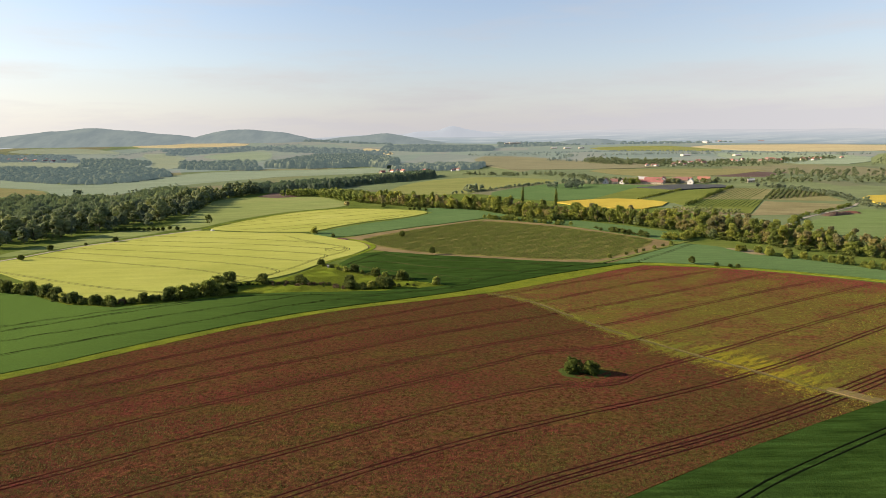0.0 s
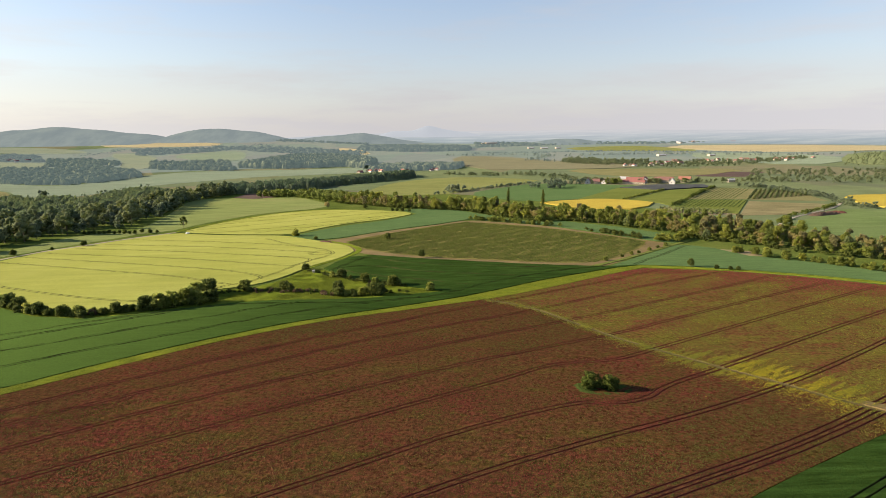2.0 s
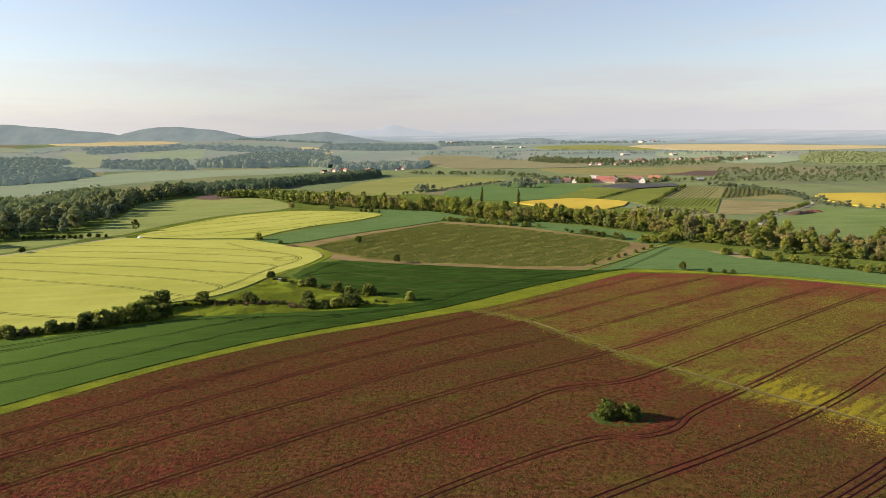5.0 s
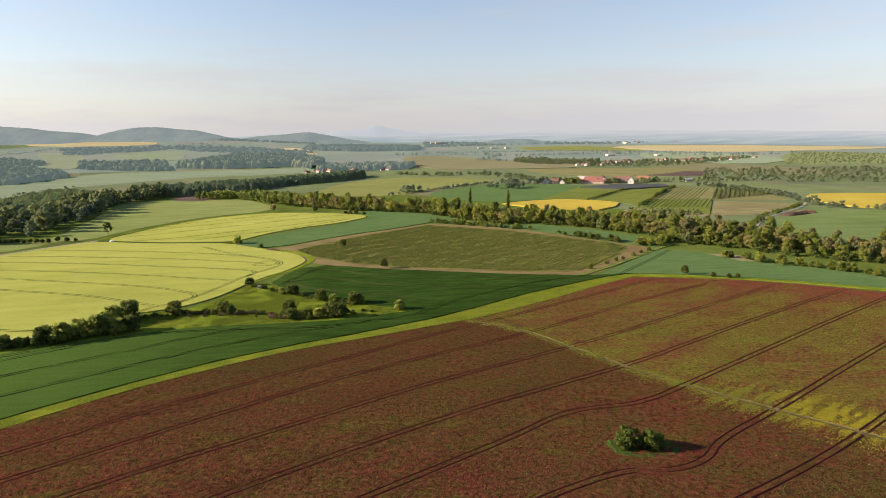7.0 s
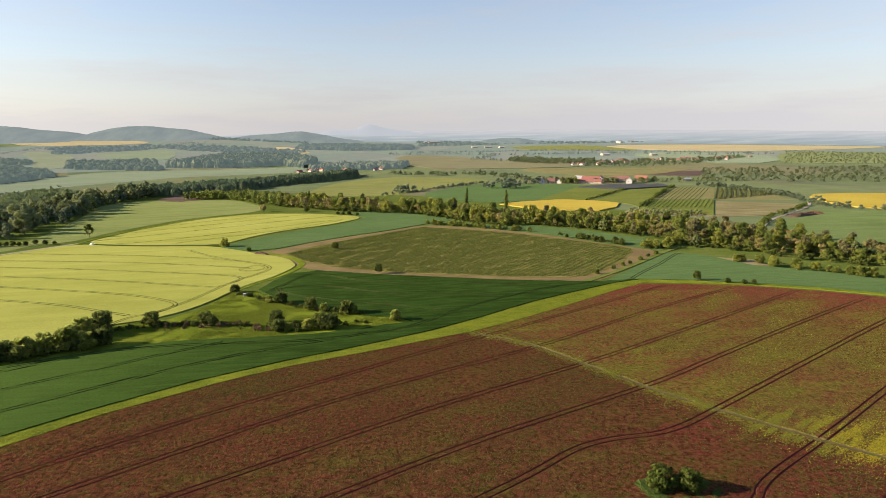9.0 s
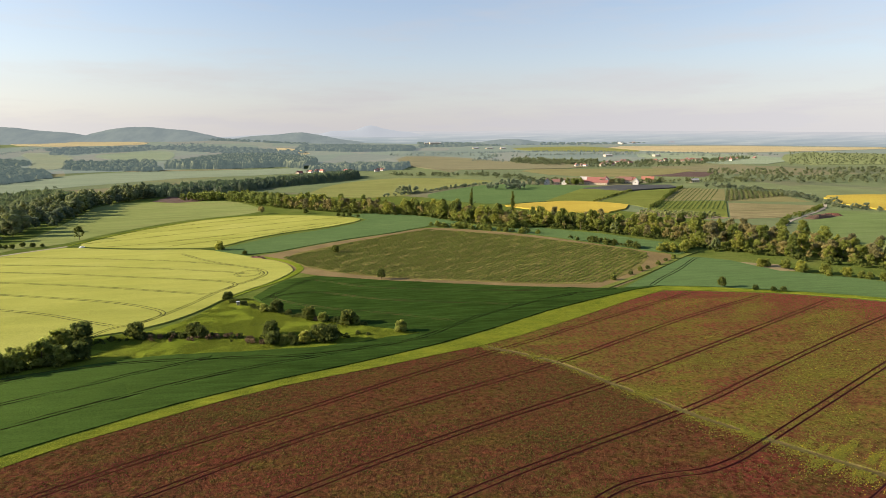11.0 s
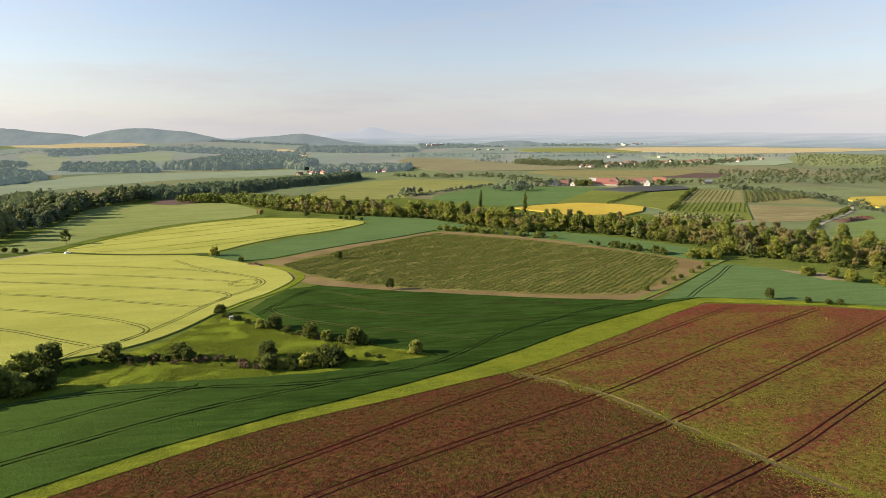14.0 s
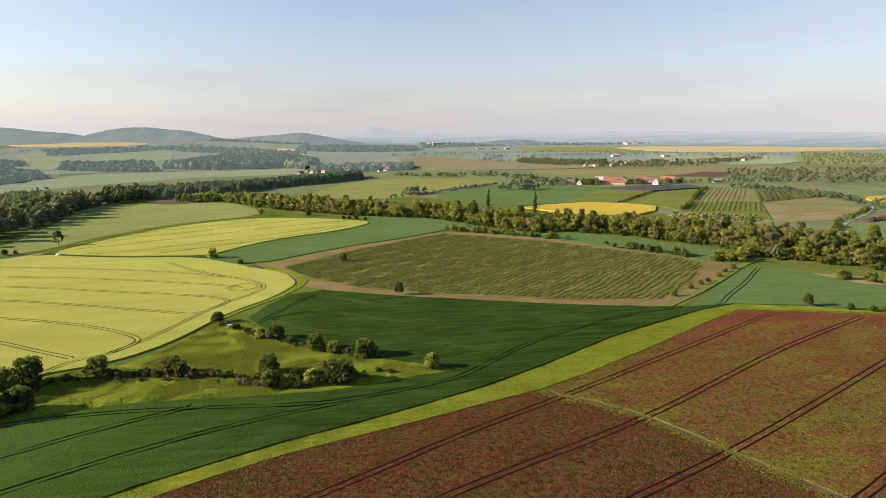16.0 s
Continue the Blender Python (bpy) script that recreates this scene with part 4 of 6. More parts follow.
def canopy(name, places, heights, mat, label, seed, step):
    """A closed wood: the crowns of many trees run into one uneven roof of leaves that falls to the ground at its edge."""
    r = np.random.default_rng(seed)
    wide = 1.3 if step < 6 else 2.6
    p, h = np.array(places), np.array(heights)
    lo = p.min(0) - 14
    nx, ny = ((p.max(0) + 14 - lo) / step).astype(int)
    up = np.zeros((nx, ny))
    gx, gy = lo[0] + np.arange(nx) * step, lo[1] + np.arange(ny) * step
    for (x, y), t in zip(p, h):
        big = wide * t * 0.5 * r.uniform(0.8, 1.2)
        i0, i1 = np.searchsorted(gx, (x - big, x + big))
        j0, j1 = np.searchsorted(gy, (y - big, y + big))
        q = ((gx[i0:i1, None] - x) ** 2 + (gy[None, j0:j1] - y) ** 2) / big ** 2
        base = 0.45 if step > 2.5 else 0.16
        dome = np.where(q < 1, t * (base + (1 - base) * np.sqrt(np.clip(1 - q, 0, 1))), 0)
        up[i0:i1, j0:j1] = np.maximum(up[i0:i1, j0:j1], dome)
    up *= 1 + r.normal(0, 0.08 if step > 2.5 else 0.12, up.shape)
    xs = gx[:, None] + r.uniform(-0.4, 0.4, up.shape) * step
    ys = gy[None, :] + r.uniform(-0.4, 0.4, up.shape) * step
    zs = ground_z(xs, ys) + np.where(up > 0, up, -0.4)
    full = np.maximum(np.maximum(up[:-1, :-1], up[1:, :-1]), np.maximum(up[:-1, 1:], up[1:, 1:])) > 0
    i, j = np.nonzero(full)
    quad = np.stack([i * ny + j, (i + 1) * ny + j, (i + 1) * ny + j + 1, i * ny + j + 1], 1)
    used, index = np.unique(quad, return_inverse=True)
    index = index.reshape(quad.shape)
    faces = np.concatenate([index[:, [0, 1, 2]], index[:, [0, 2, 3]]])
    verts = np.stack([xs.ravel(), ys.ravel(), zs.ravel()], 1)[used]
    many = 46 if step > 2.5 else 90
    turn = r.uniform(0, 2 * math.pi, (len(p), many))
    out = np.sqrt(r.uniform(0, 1, (len(p), many))) * 1.04
    big = (wide * 0.5 * h)[:, None]
    lx, ly = p[:, :1] + out * big * np.cos(turn), p[:, 1:] + out * big * np.sin(turn)
    lz = ground_z(lx, ly) + h[:, None] * (base + (1 - base) * np.sqrt(np.clip(1 - out ** 2, 0, 1))) * r.uniform(0.85, 1.06, lx.shape)
    tri = np.stack([lx, ly, lz], 2)[:, :, None, :] + r.normal(0, 1, (len(p), many, 3, 3)) * ((0.06 if step > 2.5 else 0.035) * h)[:, None, None, None]
    faces = np.concatenate([faces, len(verts) + np.arange(len(p) * many * 3).reshape(-1, 3)])
    verts = np.concatenate([verts, tri.reshape(-1, 3)])
    return tagged(mesh_object(name, verts, faces, [mat]), label, "trees", kind="stuff")


def belt(line, count, spread, seed):
    r = np.random.default_rng(seed)
    return [along(line, r.uniform(0, 1)) + r.normal(0, spread, 2) for _ in range(count)]


def tall(n, lo, hi, seed):
    return np.random.default_rng(seed).uniform(lo, hi, n)


def grove(name, front, back, count, gap, lo, hi, mat, label, seed, step=0, **kw):
    p = spots(np.random.default_rng(seed), front, back, count, gap)
    if step:
        return canopy(name, p, tall(len(p), lo, hi, seed), mat, label, seed, step)
    return woodland(name, p, tall(len(p), lo, hi, seed), mat, label, seed, **kw)


def hedge(name, line, count, spread, lo, hi, mat, label, seed, **kw):
    p = belt(line, count, spread, seed)
    return woodland(name, p, tall(count, lo, hi, seed + 1), mat, label, seed, **kw)


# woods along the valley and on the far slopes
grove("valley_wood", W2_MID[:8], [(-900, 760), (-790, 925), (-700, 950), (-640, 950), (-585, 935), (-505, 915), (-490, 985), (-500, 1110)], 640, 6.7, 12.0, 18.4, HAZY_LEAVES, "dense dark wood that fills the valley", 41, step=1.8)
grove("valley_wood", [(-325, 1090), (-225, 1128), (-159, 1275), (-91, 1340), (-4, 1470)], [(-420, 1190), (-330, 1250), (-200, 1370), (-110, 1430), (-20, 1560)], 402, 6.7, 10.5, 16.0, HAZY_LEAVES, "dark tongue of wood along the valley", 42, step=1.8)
grove("stream_wood_edge", [(-260, 1010), (-191, 985), (-140, 900), (-105, 855)], [(-250, 1050), (-170, 1030), (-120, 960), (-95, 920)], 140, 4.4, 10.2, 13.8, DEEP, "trees at the upper end of the stream wood", 43, lobes=14, leaves=120, wide=1.0)
grove("stream_wood_filling", W1_FRONT, W1_BACK, 420, 3.6, 6, 12, FRESH, "lower trees that fill the stream wood", 40, lobes=11, leaves=110)
grove("stream_wood_filling", W1_FRONT, W1_BACK, 200, 5, 6, 12, BUDDING, "brownish lower trees in the stream wood", 39, lobes=11, leaves=110)
hedge("undergrowth", W1_FRONT, 260, 2.2, 2.5, 5.5, SHRUB, "bushes along the foot of the stream wood", 44, lobes=12, leaves=110, wide=1.3)
hedge("field_bushes", [(60, 631), (83, 613), (110, 588), (128, 572), (140, 555)], 46, 2.0, 3, 6, FRESH, "bushes along the upper edge of the bean field", 35, lobes=14, leaves=160, wide=1.25)
hedge("field_bushes", [(158, 526), (172, 504), (186, 480)], 26, 1.5, 3, 5.5, SHRUB, "green bushes along the upper edge of the bean field", 34, lobes=14, leaves=160, wide=1.25)
hedge("field_bushes", [(196, 468), (205, 460), (216, 468), (226, 478)], 24, 2.0, 3, 7, FRESH, "bushes where the lane meets the wood", 33, lobes=14, leaves=160, wide=1.2)
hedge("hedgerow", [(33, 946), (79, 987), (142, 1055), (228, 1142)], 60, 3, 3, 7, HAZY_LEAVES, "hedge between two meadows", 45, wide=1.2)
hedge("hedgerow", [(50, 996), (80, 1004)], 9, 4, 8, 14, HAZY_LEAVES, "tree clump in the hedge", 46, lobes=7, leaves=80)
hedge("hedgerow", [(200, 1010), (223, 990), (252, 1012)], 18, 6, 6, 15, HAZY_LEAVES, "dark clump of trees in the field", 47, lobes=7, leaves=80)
hedge("hedgerow", [(273, 775), (326, 838), (377, 899)], 90, 0.8, 2.5, 4.0, DEEP, "dark hedge between the planted slopes", 48, wide=1.2)
hedge("hedgerow", [(304, 694), (353, 764), (420, 862), (464, 920)], 110, 1.0, 3, 5, DEEP, "dark hedge between the planted slopes", 49, wide=1.2)
hedge("hedgerow", [(507, 933), (529, 878), (528, 801), (510, 712), (497, 672), (486, 630), (520, 592), (640, 520)], 130, 4, 4, 9, HAZY_LEAVES, "bushy hedge that curves round the orchard", 50, lobes=12, leaves=80, wide=1.1)
hedge("hedgerow", [(339, 541), (378, 583), (428, 620), (470, 655)], 60, 2, 2.5, 4.5, DEEP, "low hedge beside the gravel road", 51, wide=1.2)
hedge("tree_belt", [(71, 1544), (193, 1412), (264, 1442), (297, 1299), (311, 1130), (342, 1085)], 130, 12, 6, 12, HAZED_PLAIN_LEAVES, "belt of trees behind the meadow", 52)
hedge("farm_trees", [(345, 1052), (352, 1058), (357, 1050)], 12, 4, 9, 14, DEEP, "round trees between the farm buildings", 32, lobes=14, leaves=120)
hedge("farm_trees", [(414, 1050), (424, 1046), (430, 1040)], 12, 4, 7, 11, BUDDING, "brownish trees between the farm buildings", 31, lobes=14, leaves=120)
hedge("farm_trees", [(455, 1036), (462, 1030), (500, 1046)], 10, 4, 6, 10, DEEP, "garden trees of the farm", 30, lobes=14, leaves=120)
hedge("farm_trees", [(240, 1100), (275, 1085), (300, 1070), (306, 1062)], 24, 7, 7, 13, HAZY_LEAVES, "trees on the near side of the farm", 29, lobes=14, leaves=120)
hedge("tree_belt", [(320, 1100), (345, 1080), (400, 1040), (430, 1035), (455, 1020), (500, 1030), (568, 1012), (615, 1005)], 75, 9, 5, 12, HAZED_PLAIN_LEAVES, "trees round the farm", 53, lobes=12, leaves=80)
grove("tree_belt", [(560, 1010), (620, 1000), (690, 950), (740, 925), (860, 870)], [(800, 1395), (886, 1290), (960, 1290), (1090, 1320), (1300, 1260)], 330, 13, 4.5, 11.0, HAZED_PLAIN_LEAVES, "scattered wood on the plain behind the farm", 54, lobes=9, leaves=110, wide=1.05)
grove("tree_belt", [(497, 2060), (531, 1890), (597, 1822), (670, 1826)], [(560, 2260), (640, 2150), (720, 2050), (780, 1980)], 260, 9, 9.0, 17.0, HAZED_PLAIN_LEAVES, "dark wood at the edge of the village", 55, lobes=8, leaves=80)
grove("tree_belt", [(608, 1662), (695, 1567), (819, 1604), (1031, 1755), (1345, 2032)], [(720, 1900), (880, 1960), (990, 1980), (1130, 2000), (1380, 2120)], 330, 13, 5.0, 12.0, HAZED_PLAIN_LEAVES, "village trees on the plain", 56, lobes=7, leaves=70, wide=1.0)
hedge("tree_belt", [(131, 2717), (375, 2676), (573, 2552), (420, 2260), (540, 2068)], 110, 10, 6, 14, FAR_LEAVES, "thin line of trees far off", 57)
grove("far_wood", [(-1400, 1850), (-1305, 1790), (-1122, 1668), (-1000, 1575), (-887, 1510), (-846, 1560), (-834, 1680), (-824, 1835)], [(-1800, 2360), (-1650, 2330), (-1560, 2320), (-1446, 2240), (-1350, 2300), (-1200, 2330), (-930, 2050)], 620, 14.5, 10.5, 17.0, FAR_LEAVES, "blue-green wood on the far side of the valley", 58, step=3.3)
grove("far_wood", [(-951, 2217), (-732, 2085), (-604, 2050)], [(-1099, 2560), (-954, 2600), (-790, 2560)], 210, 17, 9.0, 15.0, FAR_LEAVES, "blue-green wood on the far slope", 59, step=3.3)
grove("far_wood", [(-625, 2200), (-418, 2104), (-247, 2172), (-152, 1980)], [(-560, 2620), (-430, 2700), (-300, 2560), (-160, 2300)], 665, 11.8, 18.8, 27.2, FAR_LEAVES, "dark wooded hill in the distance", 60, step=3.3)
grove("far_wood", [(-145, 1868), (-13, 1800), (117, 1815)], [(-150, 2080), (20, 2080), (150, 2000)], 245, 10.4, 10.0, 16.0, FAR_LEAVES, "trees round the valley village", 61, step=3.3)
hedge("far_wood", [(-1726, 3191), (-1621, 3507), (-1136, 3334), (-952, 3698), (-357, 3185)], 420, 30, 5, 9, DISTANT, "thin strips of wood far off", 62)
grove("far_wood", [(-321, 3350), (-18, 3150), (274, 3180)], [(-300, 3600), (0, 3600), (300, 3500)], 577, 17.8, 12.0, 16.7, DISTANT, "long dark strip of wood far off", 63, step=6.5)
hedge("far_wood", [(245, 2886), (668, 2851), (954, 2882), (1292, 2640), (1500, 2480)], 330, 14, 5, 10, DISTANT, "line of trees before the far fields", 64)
grove("far_wood", [(1130, 1560), (1438, 1471), (1800, 1400)], [(1895, 2562), (2083, 2257), (2500, 2100)], 900, 17, 4, 8, HAZED_PLAIN_LEAVES, "small trees on a green rise at the edge of the plain", 65, lobes=4, leaves=40, wide=1.0)
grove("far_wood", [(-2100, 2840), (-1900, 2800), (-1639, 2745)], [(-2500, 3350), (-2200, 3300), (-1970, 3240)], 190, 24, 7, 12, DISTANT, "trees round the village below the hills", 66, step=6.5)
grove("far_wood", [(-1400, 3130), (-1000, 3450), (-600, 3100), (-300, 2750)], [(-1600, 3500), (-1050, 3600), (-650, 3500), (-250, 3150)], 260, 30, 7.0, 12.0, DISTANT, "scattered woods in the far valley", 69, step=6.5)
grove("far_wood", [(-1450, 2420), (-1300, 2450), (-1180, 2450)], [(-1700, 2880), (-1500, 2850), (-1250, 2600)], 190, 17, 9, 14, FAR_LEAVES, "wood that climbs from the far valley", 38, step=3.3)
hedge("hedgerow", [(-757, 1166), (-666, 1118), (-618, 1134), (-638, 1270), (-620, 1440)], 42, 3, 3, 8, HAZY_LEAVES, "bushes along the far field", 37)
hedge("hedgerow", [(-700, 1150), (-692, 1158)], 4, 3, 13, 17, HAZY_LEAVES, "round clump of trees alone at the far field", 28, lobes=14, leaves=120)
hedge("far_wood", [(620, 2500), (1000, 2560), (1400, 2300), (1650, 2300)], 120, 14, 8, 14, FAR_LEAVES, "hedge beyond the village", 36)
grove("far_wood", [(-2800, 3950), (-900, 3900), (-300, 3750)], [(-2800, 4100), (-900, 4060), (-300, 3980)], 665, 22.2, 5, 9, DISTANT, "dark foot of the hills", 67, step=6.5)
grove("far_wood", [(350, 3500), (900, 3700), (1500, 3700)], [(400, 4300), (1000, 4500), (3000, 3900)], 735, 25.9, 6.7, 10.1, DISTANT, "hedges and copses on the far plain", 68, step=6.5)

# ---- shrubs and single trees among the near fields ----
ROWS = "shrubs round the grass bank"
shrubs = Stand([
    tree("shrub", 71, 4.0, 6.0, 0.3, 44, 1200, 0.21, SHRUB, "dense dark green shrub on the grass bank", "shrub", ROWS),
    tree("shrub", 72, 3.4, 5.4, 0.3, 44, 1200, 0.21, SHRUB, "low dark green shrub on the grass bank", "shrub", ROWS),
    tree("shrub", 73, 4.2, 5.6, 0.4, 44, 1200, 0.21, FRESH, "fresh green shrub on the grass bank", "shrub", ROWS),
    tree("shrub", 74, 3.0, 5.4, 0.3, 44, 1200, 0.21, REDDISH, "reddish brown shrub, barely in leaf", "shrub", ROWS),
])
for k, x, y, s in ((0, -69, 394, 0.85), (1, -59, 382, 0.6), (1, -54, 376, 0.7), (2, -48, 369, 0.75), (0, -42, 366, 1.0), (1, -36, 361, 0.75), (0, -26, 351, 1.0), (2, -20, 347, 0.8),
                   (1, -14, 344, 0.8), (0, -9, 341, 1.1), (2, -6, 340, 0.8), (2, 12, 326, 0.95), (1, -31, 356, 0.6), (3, -23, 349, 0.5), (1, -66, 388, 0.5),
                   (2, -116, 328, 1.6), (0, -112, 335, 1.5), (2, -118, 322, 1.4), (1, -108, 330, 1.0), (1, -101, 336, 0.6), (0, -93, 338, 1.15), (1, -88, 337, 0.7), (3, -83, 336, 0.75), (1, -79, 336, 0.8),
                   (0, -70, 336, 1.0), (0, -67, 334, 0.85), (1, -74, 334, 0.8), (3, -61, 333, 0.8), (3, -52, 331, 0.75), (3, -47, 326, 0.9), (0, -39, 331, 1.05), (3, -41, 321, 0.8), (0, -37, 319, 0.9), (2, -33, 319, 0.8),
                   (1, -31, 327, 0.7), (2, -25, 319, 0.95), (0, -20, 320, 1.2), (0, -15, 319, 1.15), (1, -29, 317, 0.7), (1, -5, 326, 0.5), (1, -1, 324, 0.45),
                   (0, -241, 329, 1.3), (2, -233, 327, 1.2), (0, -226, 326, 1.3), (1, -218, 323, 1.2), (0, -209, 317, 1.3), (0, -201, 311, 1.2), (2, -193, 305, 1.0), (0, -184, 300, 1.1), (1, -178, 297, 1.0), (0, -170, 296, 1.0),
                   (2, -162, 295, 1.1), (3, -156, 296, 1.3), (1, -151, 296, 1.0), (0, -145, 298, 1.0), (1, -139, 300, 0.9), (0, -133, 303, 1.3), (2, -127, 304, 1.6), (2, -121, 307, 1.6), (2, -115, 311, 1.8), (2, -108, 311, 1.4), (0, -104, 314, 1.2),
                   (0, -250, 334, 1.3), (2, -258, 338, 1.4), (0, -21, 518, 0.9), (1, -84, 525, 0.9), (2, -106, 549, 1.3), (1, -14, 731, 1.2), (1, -20, 733, 1.0), (0, -63, 776, 1.0), (1, -5, 720, 0.9), (1, -26, 736, 1.0),
                   (2, 132, 395, 0.6), (1, 147, 406, 0.6), (2, 156, 413, 0.55), (1, 163, 418, 0.6), (2, 174, 426, 0.55), (1, 184, 436, 0.6), (2, 192, 442, 0.6)):
    shrubs.put(k, x, y, s * 1.3, (x * 37 + y * 11) % 360)
hedge("hedge_filling", [(-262, 340), (-241, 329), (-218, 322), (-193, 304), (-162, 294), (-139, 300), (-115, 311), (-104, 314)], 120, 1.8, 2.2, 4.6, SHRUB, "lower bushes that close the hedge below the barley", 101, lobes=14, leaves=160, wide=1.3)
hedge("hedge_filling", [(-118, 326), (-93, 337), (-70, 335), (-47, 328), (-20, 320), (-8, 324)], 60, 1.6, 1.2, 2.6, SHRUB, "low bushes between the shrubs of the grass bank", 102, lobes=14, leaves=160, wide=1.3)
hedge("hedge_filling", [(-92, 336), (-61, 332), (-41, 322)], 16, 1.6, 1.6, 2.8, REDDISH, "reddish brown bushes, barely in leaf", 103, lobes=14, leaves=160, wide=1.3)
hedge("hedge_filling", [(-68, 392), (-54, 376), (-42, 366), (-26, 351), (-9, 341), (0, 336)], 46, 1.0, 1.2, 2.6, SHRUB, "low bushes along the row beside the wheat", 104, lobes=14, leaves=160, wide=1.3)
lone = Stand([
    tree("field_tree", 81, 6.6, 6.0, 1.2, 44, 1200, 0.21, SHRUB, "small round dark tree alone between two fields", "tree"),
    tree("field_tree", 82, 6.4, 6.6, 1.4, 44, 1200, 0.21, BUDDING, "small spreading tree, thin in leaf", "tree"),
    tree("field_tree", 83, 13, 10, 2.0, 44, 1200, 0.21, SHRUB, "round dark tree on the meadow by the road", "tree"),
    tree("field_tree", 84, 4.0, 4.6, 0.6, 44, 1200, 0.21, SHRUB, "small bushy tree at the field's edge", "tree"),
])
for k, x, y, s in ((0, 8, 425, 1.0), (0, 178, 368, 0.9), (3, 190, 359, 0.8), (3, 197, 355, 0.9), (3, 201, 353, 1.0), (2, -240, 636, 1.0), (3, -310, 440, 1.6), (3, -317, 486, 1.7), (3, -284, 527, 1.7), (3, -300, 508, 1.0),
                   (3, -269, 605, 1.4), (3, -259, 600, 1.4), (3, -253, 602, 1.0), (1, -114, 794, 1.4)):
    lone.put(k, x, y, s, (x * 17 + y) % 360)
for i in range(11):
    lone.put(3, -325 + 5.2 * i, 604 - 0.6 * i, 1.2 + 0.15 * (i % 3), i * 50)
brook = Stand([tree("shrub", 91, 5.0, 6.0, 0.3, 44, 1200, 0.21, FRESH, "rounded green shrub on the stream bank", "shrub", "shrubs on the stream bank")])
for i, (u, s) in enumerate(zip(np.linspace(0, 1, 26), rng.uniform(0.6, 1.25, 26))):
    p = along([(228, 408), (249, 384), (267, 362), (284, 338), (330, 305)], u)
    brook.put(0, p[0] + rng.normal(0, 2), p[1] + rng.normal(0, 2), s, i * 67)
# the islet in the crimson field
tagged(field("grass_islet", [(56, 187.5), (57.5, 183), (61, 180.5), (67, 179.3), (72.5, 180.2), (75, 183), (74, 186), (70, 188.5), (62, 190), (58, 189.5)], 0.3, [DARK_GRASS], "rough grass islet round the bushes", "grass", step=1.6, uneven=0.35), kind="structure")
islet = Stand([
    tree("bush", 95, 5.2, 7.6, 0.2, 50, 2600, 0.16, SHRUB_SUN, "dense green bush on the islet in the crimson field", "shrub", "bushes on the islet"),
    tree("bush", 96, 4.6, 7.0, 0.2, 50, 2600, 0.16, SHRUB_SUN, "rounded green bush on the islet in the crimson field", "shrub", "bushes on the islet"),
])
islet.put(0, 62.0, 185.8, 1.12, 20)
islet.put(1, 68.3, 184.4, 1.1, 140)


# ---- planted rows ----
def row_plants(name, start, way, length, side, rows, gap, height, mat, label, seed, per=2.2):
    """Rows of small trees or vines: each row runs along way from start, rows follow each other along side."""
    r = np.random.default_rng(seed)
    way, side = np.array(way, float), np.array(side, float)
    way /= np.linalg.norm(way)
    side /= np.linalg.norm(side)
    for i in range(rows):
        n = int((length if isinstance(length, (int, float)) else length(i)) / per)
        p = [np.array(start) + side * gap * i + way * per * j + r.normal(0, 0.25, 2) for j in range(max(2, n))]
        woodland(name, p, r.uniform(0.8, 1.2, len(p)) * height, mat, label, seed + i, lobes=3, leaves=18, wide=1.1)


row_plants("orchard_row", (500, 862), (-80, -123), lambda i: 150 - 6.5 * i, (36, -22), 13, 5.6, 3.0, ORCHARD, "row of bushy orchard trees on pale grass", 200, 2.6)
row_plants("vine_row", (346, 756), (-50, -72), 84, (72, -24), 16, 4.8, 1.4, VINE_LEAVES, "row of green vines", 240, 1.7)
row_plants("vine_row", (466, 922), (-112, -158), 185, (39, -48), 11, 5.2, 1.0, VINE_LEAVES, "row of young vines on dry grass", 270, 2.4)
row_plants("orchard_row", (268, 648), (60, -46), 70, (34, 42), 5, 6.5, 4.2, PALE, "row of pale olive-green orchard trees", 290, 5.0)
field("sandy_plot", [(262, 655), (300, 692), (330, 668), (345, 610), (318, 598)], 0.06, [PATH_SOIL], "sandy ground under the orchard trees", step=15)
field("netted_plot", [(378, 902), (331, 962), (350, 968), (400, 998), (474, 972), (462, 924)], 1.6, [soil_mat("dark_netting", (0.05, 0.056, 0.055), (0.07, 0.075, 0.074))], "dark grey netting over a plot before the farm", step=25, soft=0)
field("ploughed_plot", [(560, 1210), (700, 1340), (760, 1290), (640, 1150)], 0.2, [PLOUGHED], "dark ploughed plot behind the farm", step=40, soft=0)
field("stubble_strip", [(209, 432), (225, 424), (244, 411), (240, 394), (230, 398), (222, 412)], 0.12, [PATH_SOIL], "pale dry strip beside the stream wood", step=8, soft=0)
field("stream_meadow", [(84, 648), (122, 596), (152, 594), (172, 569), (192, 546), (204, 521), (216, 500), (214, 462), (204, 455), (188, 475), (161, 522), (127, 572), (83, 612), (58, 628)], 0.2, [WHEAT_BLUE], "narrow green meadow along the wood", step=14, soft=0)


